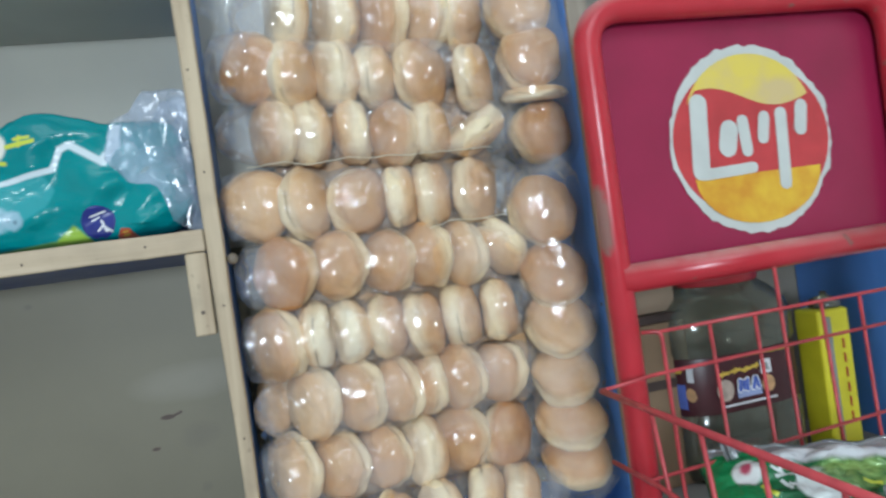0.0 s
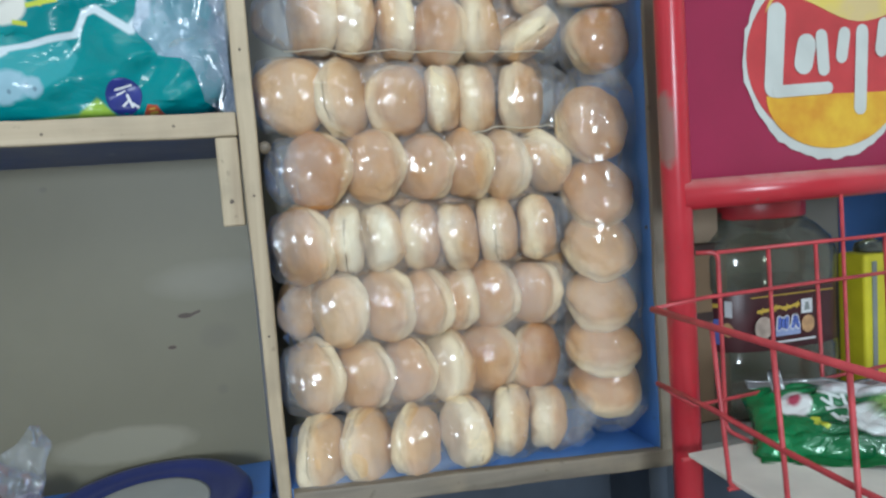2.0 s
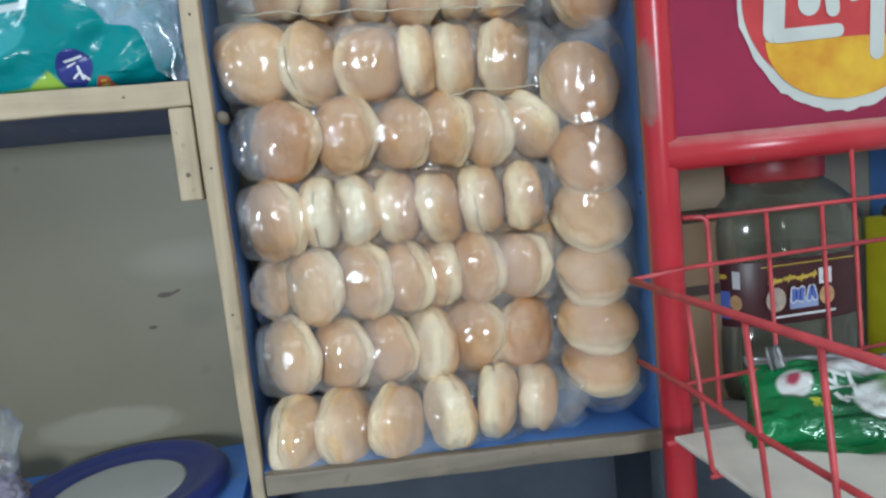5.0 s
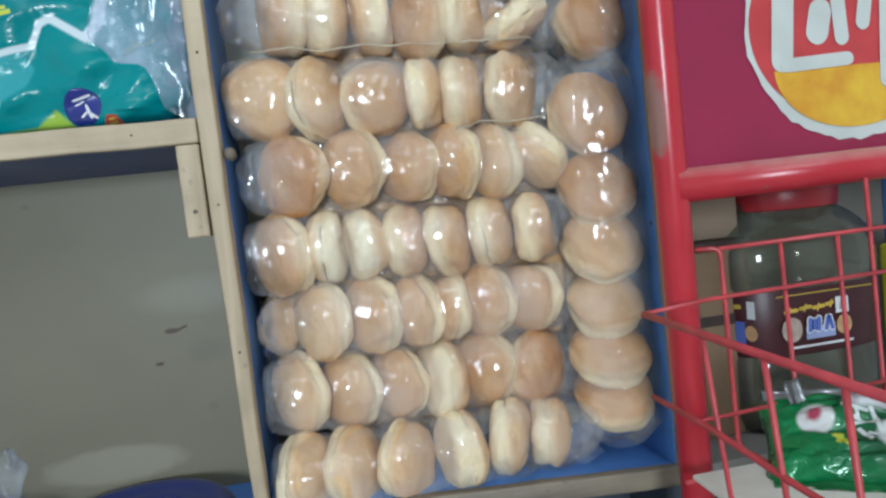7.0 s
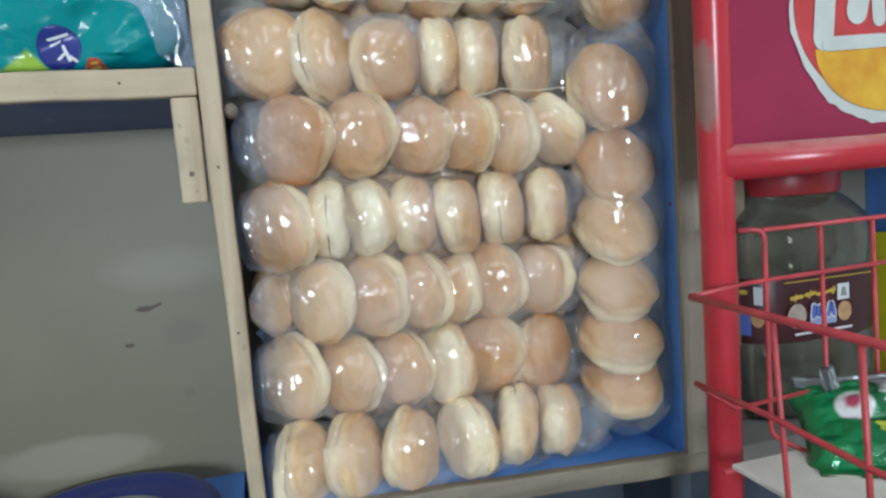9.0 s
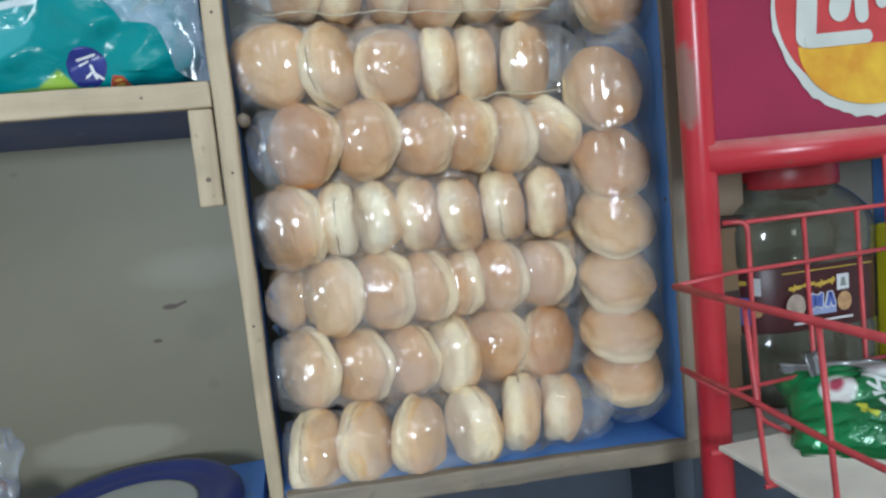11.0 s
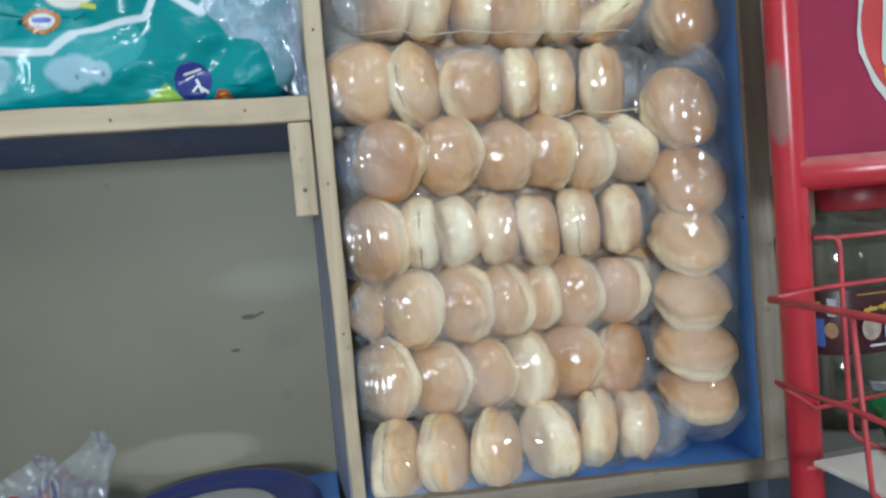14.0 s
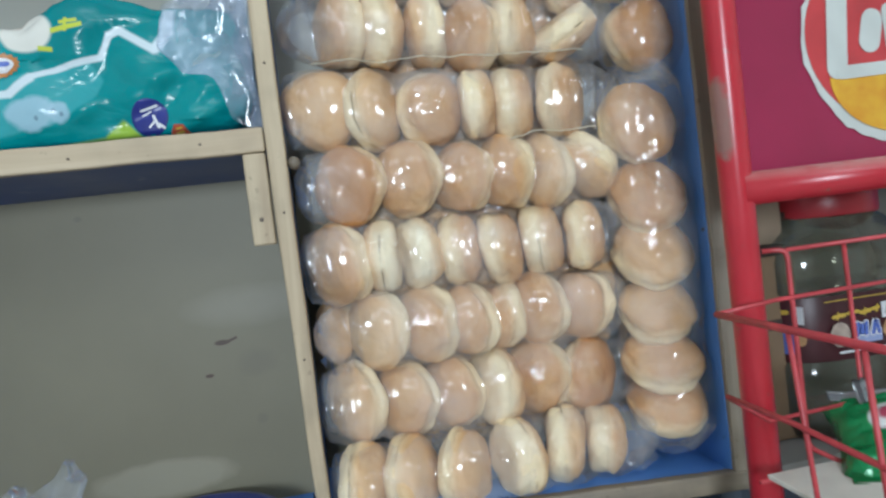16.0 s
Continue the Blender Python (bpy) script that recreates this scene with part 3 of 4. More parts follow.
part("shelf_board", box(0.3965, 0.80, F - 0.01, B - 0.001, 0.872, 0.890, 0.001), plain("grey_shelf_top", (0.25, 0.24, 0.22), 0.6, 0.15, 9), unit, "grey dusty shelf board")
part("side_board", box(0.79, 0.812, F, B - 0.001, 0.0, 2.05, 0.001), BLUE, unit, "blue side board")
part("lower_shelf", box(-0.478, 0.84, 0.60, B - 0.002, 0.66, 0.68, 0.001), SHADE_DARK, unit, "lowest board with shade put into its dark grey")
# added board whose dark colour stands for the shade under the shelf
part("shade_panel", box(-0.478, 0.84, 0.86, 0.872, 0.681, 0.86, 0.001), SHADE_DARK, unit, "added dark board standing in for shade")

for x, z in ((-0.057, 1.354), (-0.0565, 1.215), (-0.0555, 1.076), (-0.0585, 1.46)):
    part("nail", lathe([(0.0012, -0.001), (0.0012, 0.0004), (0.0007, 0.0007)], 10), NAIL, post).matrix_local = pose(x, F - 0.0003, z, 90)
for x, z in ((-0.123, 1.285), (-0.235, 1.283), (-0.33, 1.285)):
    part("nail", lathe([(0.0012, -0.001), (0.0012, 0.0004), (0.0007, 0.0007)], 10), NAIL, upper).matrix_local = pose(x, F - 0.0003, z, 90)
part("nail", lathe([(0.0021, -0.001), (0.0021, 0.0005), (0.0010, 0.0008)], 10), NAIL, unit).matrix_local = pose(-0.0775, F + 0.0002, 1.211, 90)
part("nail", lathe([(0.002, -0.001), (0.002, 0.0006), (0.0012, 0.001)], 10), NAIL, right).matrix_local = pose(0.3703, 0.737, 1.148, 0, -90)
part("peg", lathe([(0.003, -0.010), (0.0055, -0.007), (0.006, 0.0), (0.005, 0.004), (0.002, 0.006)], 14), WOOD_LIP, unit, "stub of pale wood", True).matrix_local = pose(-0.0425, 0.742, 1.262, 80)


# ---- bread ----
def bun_mesh(seed):
    """A bun turned about its x axis: flat base at -x, dome at +x, one unit is its radius and half thickness."""
    bm = bmesh.new()
    knots = [(0.0, -0.90), (0.55, -0.95), (0.80, -0.88), (0.93, -0.66), (0.985, -0.35), (1.0, -0.05), (0.975, 0.22), (0.91, 0.48), (0.78, 0.71), (0.58, 0.87), (0.32, 0.97), (0.0, 1.0)]
    prof = []
    for i in range(len(knots) - 1):
        a, b, c, d = (Vector(knots[min(max(i + k, 0), len(knots) - 1)]) for k in (-1, 0, 1, 2))
        prof += [tuple(0.5 * (2 * b + (c - a) * s + (2 * a - 5 * b + 4 * c - d) * s * s + (3 * b - a - 3 * c + d) * s ** 3)) for s in (0.0, 1 / 3, 2 / 3)]
    prof[0], prof = (0.0, -0.90), prof + [knots[-1]]
    n, rings = 48, []
    off = Vector((seed * 7.3, seed * 3.1, seed * 5.7))
    for i, (r, h) in enumerate(prof):
        if i in (0, len(prof) - 1):
            rings.append([bm.verts.new((h, 0, 0))])
            continue
        rings.append([bm.verts.new((h, r * math.cos(2 * math.pi * k / n), r * math.sin(2 * math.pi * k / n))) for k in range(n)])
    for a, b in zip(rings, rings[1:]):
        for k in range(n):
            j = (k + 1) % n
            if len(a) == 1:
                bm.faces.new((a[0], b[k], b[j]))
            elif len(b) == 1:
                bm.faces.new((a[k], b[0], a[j]))
            else:
                bm.faces.new((a[k], b[k], b[j], a[j]))
    for v in bm.verts:
        d = noise.noise(v.co * 1.0 + off) * 0.13 + noise.noise(v.co * 2.1 + off) * 0.065 + noise.noise(v.co * 4.6 + off) * 0.022 - 0.05 * max(0.0, noise.noise(v.co * 3.1 - off) - 0.1)
        waist = math.exp(-((v.co.x + 0.08 + 0.25 * noise.noise(v.co * 0.9 + off)) / 0.10) ** 2) * max(0.0, noise.noise(v.co * 1.3 - off) + 0.1)
        v.co *= 1 + d - 0.09 * waist
    for v in bm.verts:
        v.co.x *= 0.0225
        v.co.y *= 0.040
        v.co.z *= 0.040
    return finish(bm, "bun", BREAD, True)


BUNS = [bun_mesh(i) for i in range(13)]
count = 0


def set_bun(parent, x, y, z, wide, tall, yaw, lean, upward=0.0, tone=0.5):
    """One bun in a pack, its axis turned by yaw from +x, leaning in the picture plane, or tipped upward."""
    global count
    ob = new("bun", BUNS[count % len(BUNS)])
    count += 1
    ob.parent, ob.color = parent, (tone, 0, 0, 1)
    thick = min(wide, 0.0435) / 0.045
    if upward:
        thick = 1.12 if tall > 0.04 else 0.42
    turn = pose(0, 0, 0, 0, lean, 0) @ pose(0, 0, 0, 0, 0, yaw) @ pose(0, 0, 0, 0, -upward, 0) @ pose(0, 0, 0, random.uniform(0, 360))
    size = max(0.9, min(1.14, tall / 0.080)) if not upward else max(0.98, min(1.12, wide / 0.080))
    ob.matrix_local = pose(x, y, z) @ turn @ Matrix.Diagonal((thick, size, size, 1))
    return ob


def film_tube(spine, seed, n=44, folds=0):
    """A wrapping drawn round a row: (place, direction, half depth, half height) along it, pinched between the buns, with long sharp folds on its front."""
    bm = bmesh.new()
    rings = []
    off = Vector((seed * 3.7, seed * 1.9, seed * 2.3))
    chance = random.Random(int(seed * 10))
    lines = []
    for _ in range(folds):
        c = Vector(chance.choice(spine)[0])
        turn, ln = radians(chance.choice((-1, 1)) * chance.uniform(12, 70)), chance.uniform(0.022, 0.060)
        run = Vector((math.cos(turn), math.sin(turn))) * ln
        lines.append((Vector((c.x, c.z + chance.uniform(-0.030, 0.030))) - run / 2, run, chance.uniform(0.0006, 0.0016), chance.uniform(0.0011, 0.0022)))
    for c, axis, ry, rz in spine:
        c, axis = Vector(c), Vector(axis).normalized()
        deep = Vector((0, 1, 0))
        tall = axis.cross(deep).normalized()
        ring = []
        for k in range(n):
            q = 2 * math.pi * k / n
            g = (abs(math.cos(q)) ** 2.5 + abs(math.sin(q)) ** 2.5) ** (-1 / 2.5)
            p = c + deep * (ry * g * math.cos(q)) + tall * (rz * g * math.sin(q))
            d = abs(noise.noise(Vector((p.x * 21 + p.z * 9, p.y * 20, p.z * 15 - p.x * 5)) + off)) * 0.0042 - 0.0006 + abs(noise.noise(Vector((p.x * 50 - p.z * 20, p.y * 40, p.z * 28 + p.x * 15)) - off)) * 0.0012
            if p.y < c.y:
                for a, run, height, wide in lines:
                    gap = Vector((p.x, p.z)) - a
                    s = min(1.0, max(0.0, gap.dot(run) / run.dot(run)))
                    away = (gap - run * s).length
                    if away < 3 * wide:
                        d += height * math.sin(math.pi * (0.08 + 0.84 * s)) * math.exp(-(away / wide) ** 2)
            ring.append(bm.verts.new(p + (p - c).normalized() * d))
        rings.append(ring)
    for a, b in zip(rings, rings[1:]):
        for k in range(n):
            bm.faces.new((a[k], a[(k + 1) % n], b[(k + 1) % n], b[k]))
    return bm


def bread_pack(y, rows, seed, tones=(0.5,), ends=(0.035, 0.03), tails=True, label="clear plastic bag with a row of small golden burger buns"):
    """Six or seven buns on edge in a clear bag, the row running along x."""
    pack = thing("bread_pack", label, "bread pack", "stacked bread packs")
    for i, (x, z, wide, tall, yaw, lean) in enumerate(rows):
        set_bun(pack, x, y + random.uniform(-0.004, 0.004), z, wide, tall, yaw, lean, 0.0, tones[i % len(tones)])
    xs = [r[0] for r in rows]
    lo, hi = xs[0] - rows[0][2] / 2 - 0.004, xs[-1] + rows[-1][2] / 2 + 0.004
    ends = (max(0.008, min(ends[0], lo + 0.047)), ends[1])
    lo = max(lo, -0.043)
    spine = []
    fine = 3 if tails else 1
    for i in range(-16 * fine, 96 * fine + 1):
        x = lo + (hi - lo) * i / (80 * fine)
        z = float(np.interp(x, xs, [r[1] for r in rows]))
        near = min(abs(x - r[0]) / max(r[2] / 2, 0.02) for r in rows)
        half = float(np.interp(x, xs, [r[3] / 2 for r in rows])) * 1.01
        k = 1.0 - 0.13 * min(1, near) ** 2
        t = 1.0
        if x < lo:
            t = max(0.0, 1 - (lo - x) / ends[0])
        if x > hi:
            t = max(0.0, 1 - (x - hi) / ends[1])
        k *= 0.12 + 0.88 * math.sqrt(t) if t < 1 else 1
        if t <= 0.0:
            continue
        spine.append(((x, y, z), (1, 0, 0), min(half, 0.041) * k, min(half, 0.0405) * k))
    part("bag", film_tube(spine, seed, 128 if tails else 44, 26 if tails else 0), FILM, pack, "clear crinkled plastic bag", True).visible_shadow = False
    if not tails:
        return pack
    first, last = rows[0], rows[-1]
    for x0, x1, z in ((-0.046, first[0] - 0.012, first[1]), (last[0] + 0.018, min(last[0] + 0.055, 0.30), last[1])):
        h = 0.064 + 0.010 * math.sin(seed * 2.1)
        s = 1 if x1 > 0.1 else -1
        out, inn = (x1, x0) if s > 0 else (x0, x1)
        ragged = [(0, out - s * 0.016), (h * 0.2, out - s * 0.004), (h * 0.42, out - s * 0.012 * (1 + math.sin(seed))), (h * 0.65, out), (h * 0.85, out - s * 0.006), (h, out - s * 0.018)]
        whole = [(0, inn + s * 0.006), (h, inn + s * 0.006)]
        tail = part("tail", loose_end(seed * 1.7 + x0 * 20, 0.0, whole if s > 0 else ragged, ragged if s > 0 else whole, h, 0.024), FILM_END, pack, "loose gathered bag end", True)
        tail.location, tail.visible_shadow = (0, y - 0.010, z - h / 2), False
    return pack


def seam(pack, y, x0, x1, z, slope, seed):
    """The welded fin along the foot of a bag."""
    bm = bmesh.new()
    rows = []
    for i in range(61):
        x = x0 + (x1 - x0) * i / 60
        w = 0.005 * noise.noise((x * 26, seed, 0.0)) + 0.0015 * noise.noise((x * 90, seed, 0.0))
        zz = z + slope * (x - x0) + w
        rows.append([bm.verts.new((x, y - 0.002 + 0.002 * noise.noise((x * 70, seed, k * 0.4)), zz + 0.0005 * k)) for k in range(4)])
    for a, c in zip(rows, rows[1:]):
        for k in range(3):
            bm.faces.new((a[k], c[k], c[k + 1], a[k + 1]))
    bmesh.ops.solidify(bm, geom=bm.faces[:], thickness=0.0005)
    part("seam", bm, SEAM, pack, "cream welded seam", True)


def upright_pack(y, rows, seed, tones):
    """Buns in a clear bag standing on its end, their crowns facing out and up."""
    pack = thing("bread_pack", "clear plastic bag of buns standing on end by the blue side", "bread pack", "upright bread packs")
    for (x, z, wide, tall, yaw, up), tone in zip(rows, tones):
        set_bun(pack, x - 0.0015, y, z, wide, tall, yaw, 0, up, tone)
    zs, xs = [r[1] for r in rows][::-1], [r[0] for r in rows][::-1]
    top, low = zs[-1] + 0.036, zs[0] - 0.026
    spine = []
    for i in range(-30, 300):
        z = low + (top - low) * i / 258
        t = 1.0
        if z < low:
            t = max(0.0, 1 - (low - z) / 0.03)
        if z > top:
            t = max(0.0, 1 - (z - top) / 0.035)
        if t <= 0.0:
            continue
        near = min(abs(z - q) for q in zs) / 0.035
        k = (0.15 + 0.85 * math.sqrt(t)) * (1 - 0.05 * min(1, near) ** 2)
        spine.append(((float(np.interp(z, zs, xs)), y, z), (0, 0, 1), 0.042 * k, 0.0445 * k))
    part("bag", film_tube(spine, seed, 128, 26), FILM, pack, "clear crinkled plastic bag", True).visible_shadow = False
    return pack


bread_pack(0.800, [(0.053, 1.532, 0.054, 0.086, 13, 5), (0.111, 1.529, 0.057, 0.086, 15, 0), (0.162, 1.524, 0.052, 0.087, -157, 0), (0.215, 1.525, 0.051, 0.088, -159, 0), (0.267, 1.523, 0.057, 0.089, -29, 12)], 1, (0.15, 0.55, 0.7, 0.5, 0.5))
bread_pack(0.800, [(0.003, 1.475, 0.066, 0.084, -136, -5), (0.051, 1.468, 0.054, 0.084, -27, 0), (0.1, 1.462, 0.053, 0.084, 13, 0), (0.149, 1.458, 0.049, 0.081, -20, 0), (0.205, 1.455, 0.07, 0.089, -45, 0), (0.269, 1.447, 0.055, 0.087, -27, 0)], 2, (0.85, 0.4, 0.3, 0.35, 0.6, 0.45))
pack_a = bread_pack(0.800, [(0.017, 1.401, 0.048, 0.079, -161, 0), (0.062, 1.398, 0.048, 0.079, 9, 0), (0.109, 1.393, 0.047, 0.076, 171, 0), (0.159, 1.387, 0.053, 0.08, -153, 0), (0.207, 1.387, 0.045, 0.074, -13, 0), (0.264, 1.378, 0.043, 0.079, 6, 58)], 3, (0.65, 0.4, 0.35, 0.65, 0.4, 0.3))
seam(pack_a, 0.766, -0.015, 0.270, 1.3585, -0.022, 1.0)
pack_b = bread_pack(0.800, [(-0.01, 1.319, 0.078, 0.083, -92, 0), (0.047, 1.314, 0.06, 0.085, -35, -5), (0.107, 1.311, 0.072, 0.082, -56, 0), (0.156, 1.309, 0.039, 0.076, -8, 0), (0.198, 1.308, 0.046, 0.08, -14, 0), (0.253, 1.306, 0.06, 0.083, -36, 4)], 4, (0.45, 0.35, 0.6, 0.4, 0.45, 0.5))
seam(pack_b, 0.766, 0.18, 0.275, 1.268, 0.03, 4.0)
bread_pack(0.800, [(0.009, 1.238, 0.072, 0.084, -127, -6), (0.07, 1.238, 0.064, 0.081, -136, 0), (0.13, 1.234, 0.059, 0.078, -142, 0), (0.178, 1.234, 0.05, 0.082, -159, 0), (0.224, 1.232, 0.048, 0.08, -162, 0), (0.27, 1.231, 0.045, 0.078, -168, -38)], 5, (0.95, 0.6, 0.7, 0.6, 0.4, 0.35))
bread_pack(0.800, [(-0.013, 1.156, 0.059, 0.09, -149, -4), (0.034, 1.16, 0.049, 0.076, 169, 0), (0.077, 1.158, 0.047, 0.076, 9, -4), (0.122, 1.157, 0.048, 0.078, -19, -4), (0.167, 1.153, 0.05, 0.079, -23, -4), (0.214, 1.156, 0.049, 0.078, -21, -4), (0.261, 1.156, 0.046, 0.076, -15, -2)], 6, (0.65, 0.0, 0.0, 0.7, 0.6, 0.4, 0.55))
pack_e = bread_pack(0.800, [(0.021, 1.083, 0.059, 0.084, -146, 0), (0.073, 1.081, 0.055, 0.083, -151, 0), (0.12, 1.08, 0.052, 0.08, -154, 0), (0.158, 1.08, 0.038, 0.07, -172, 0), (0.2, 1.082, 0.053, 0.08, -153, 0), (0.249, 1.078, 0.055, 0.076, -147, 0)], 7, (0.3, 0.55, 0.6, 0.65, 0.6, 0.65))
for x, z in ((-0.020, 1.083), (0.292, 1.105)):
    set_bun(pack_e, x, 0.845, z, 0.05, 0.074, -150, 0)
# tones of these two lowest rows are raised to carry their weaker light
bread_pack(0.800, [(-0.013, 1.009, 0.057, 0.085, -149, -3), (0.04, 1.005, 0.059, 0.086, -147, -3), (0.093, 1.003, 0.058, 0.08, -145, 0), (0.144, 1.002, 0.056, 0.084, 15, 4), (0.19, 1.006, 0.058, 0.085, -148, 0), (0.25, 0.998, 0.074, 0.084, -57, 0)], 8, (0.45, 0.55, 0.65, 0.4, 0.65, 0.95))
bread_pack(0.768, [(-0.009, 0.931, 0.054, 0.088, -25, -6), (0.039, 0.932, 0.057, 0.088, -29, -8), (0.093, 0.931, 0.06, 0.085, -35, -4), (0.15, 0.933, 0.055, 0.083, 14, 2), (0.204, 0.937, 0.048, 0.082, -18, 4), (0.25, 0.934, 0.047, 0.074, -18, 2)], 9, (0.38, 0.48, 0.42, 0.36, 0.3, 0.5))
# packs pushed in behind the front ones
for i, (za, zb) in enumerate([(1.503, 1.487), (1.437, 1.415), (1.359, 1.343), (1.277, 1.269), (1.198, 1.194), (1.121, 1.117), (1.045, 1.038), (0.969, 0.966)]):
    rows = [(x, za + (zb - za) * (x - 0.02) / 0.23, 0.043, 0.068, -75 - 30 * ((i + k) % 2), 0) for k, x in enumerate((0.048, 0.09, 0.135, 0.18, 0.225, 0.265))]
    bread_pack(0.857, rows, 30 + i, (0.55, 0.4, 0.6), tails=False, label="hazy bag of buns pushed in behind other packs")
upright_pack(0.771, [(0.329, 1.271, 0.094, 0.094, -80, 12), (0.33, 1.192, 0.086, 0.073, -95, 35), (0.331, 1.13, 0.089, 0.072, -85, 42), (0.327, 1.067, 0.085, 0.062, -95, 52), (0.327, 1.012, 0.088, 0.054, -90, 60), (0.33, 0.961, 0.086, 0.057, -90, 62)], 10, (0.7, 0.75, 0.45, 0.45, 0.6, 0.7))
upright_pack(0.771, [(0.33, 1.522, 0.086, 0.082, -90, 20), (0.339, 1.459, 0.084, 0.082, -80, 10), (0.338, 1.414, 0.085, 0.022, -90, 80), (0.341, 1.367, 0.075, 0.086, -75, 5)], 11, (0.6, 0.75, 0.1, 0.85))

# ---- the snack rack ----
rack = thing("snack_rack", "red tubular metal snack rack with sign and wire basket", "display rack")
PX0, PX1, PY, PT = 0.3295, 0.708, 0.612, 1.458
part("tube_frame", tube(bend([(PX0, PY, 0.0), (PX0, PY, PT), (PX1, PY, PT), (PX1, PY, 0.0)], 0.045, 10), 0.0138, 20), RED, rack, "chipped red enamel tube", True)
part("cross_bar", tube([(PX0, PY - 0.004, 1.186), (PX1, PY - 0.004, 1.186)], 0.0145, 18), RED, rack, "dusty red cross bar", True)
sign = part("sign_panel", box(PX0 + 0.004, PX1 + 0.008, 0.6265, 0.6315, 1.19, 1.452, 0.001), SIGN_RED, rack, "crimson plastic sign board")
SX, SZ, SY = 0.520, 1.313, 0.6263


def printed(name, pts, mat, layer, parent):
    return part(name, outline(pts, 0.0004, pose(0, SY - 0.0006 * layer, 0)), mat, parent)


emblem = printed("emblem_disc", disc(SX, SZ, 0.103, 0.103, 90, 0.05), SIGN_WHITE, 1, sign)
printed("emblem_band", disc(SX, SZ, 0.0992, 0.086, 60), SIGN_BAND, 2, emblem)
top_chip = [(SX + 0.082 * math.cos(q), SZ + 0.018 + 0.075 * math.sin(q)) for q in (0.35 + 2.45 * i / 24 for i in range(25))]
top_chip += [(SX - 0.077 + 0.154 * i / 14, SZ + 0.052 + 0.009 * math.sin(2 * math.pi * i / 14 + 0.3) - 0.012 * i / 14) for i in range(1, 14)]
printed("emblem_crown", top_chip, CHIP_TOP, 3, emblem)
low_chip = [(SX + 0.002 + 0.080 * math.cos(q), SZ - 0.037 + 0.055 * math.sin(q)) for q in (math.pi + math.pi * i / 24 for i in range(25))]
printed("emblem_base", low_chip, CHIP_LOW, 3, emblem)
for a in ((-0.070, -0.028, -0.064, 0.043, 0.0105), (-0.066, -0.033, -0.006, -0.031, 0.0060), (-0.034, -0.006, -0.030, 0.012, 0.011), (-0.010, -0.012, -0.012, 0.020, 0.007),
          (0.012, 0.0, 0.016, 0.022, 0.007), (0.034, -0.052, 0.038, 0.024, 0.0075), (0.062, 0.006, 0.066, 0.030, 0.008)):
    printed("emblem_bar", bar_shape(SX + a[0], SZ + a[1], SX + a[2], SZ + a[3], a[4]), SIGN_WHITE, 5 if a[3] < 0 else 4, emblem)

basket = part("basket", tube(bend([(PX0 + 0.010, 0.600, 1.1315), (0.357, 0.592, 1.1315), (0.360, 0.593, 0.960), (0.375, 0.56, 0.951)], 0.008), 0.0022, 8), RED_WIRE, rack, "red wire basket", True)


def wire(points, r=0.0019):
    return part("wire", tube(points, r, 8), RED_WIRE, basket, "", True)


wire([(0.356, 0.592, 1.131), (0.690, 0.592, 1.131)])
wire([(0.280, 0.580, 1.0885), (0.340, 0.590, 1.0905), (0.690, 0.592, 1.095)])
wire([(0.284, 0.581, 1.018), (0.325, 0.592, 0.989), (0.690, 0.592, 1.003)])
wire([(0.280, 0.581, 1.088), (0.281, 0.50, 1.087), (0.281, 0.235, 1.086)], 0.0030)
wire(bend([(0.281, 0.236, 1.086), (0.281, 0.215, 1.086), (0.300, 0.212, 1.086), (0.690, 0.212, 1.086)], 0.012), 0.0030)
wire([(0.2825, 0.582, 1.0195), (0.290, 0.513, 1.015), (0.293, 0.436, 1.008), (0.296, 0.381, 1.005), (0.300, 0.22, 1.003)], 0.0023)
for y in (0.499, 0.433, 0.370, 0.305, 0.24):
    wire(bend([(0.2815, y, 1.087), (0.302, y + 0.012, 0.949), (0.330, y + 0.012, 0.947)], 0.006))
for x, top in ((0.413, 1.131), (0.467, 1.131), (0.498, 1.175), (0.55, 1.131), (0.60, 1.131), (0.65, 1.131)):
    wire(bend([(x, 0.5935, top), (x + 0.007, 0.5945, 0.955), (x + 0.008, 0.55, 0.949)], 0.008))
for y in (0.575, 0.511, 0.445, 0.382, 0.32, 0.25):
    wire([(0.30, y, 0.947), (0.690, y, 0.947)])

card = new("cardboard_sheet", finish(box(0.306, 0.685, 0.24, 0.575, 0.9495, 0.9535, 0.0008, 0.0015), "cardboard_sheet", CARD, False))
tagged(card, "pale cardboard sheet lying in the red wire basket", "cardboard")


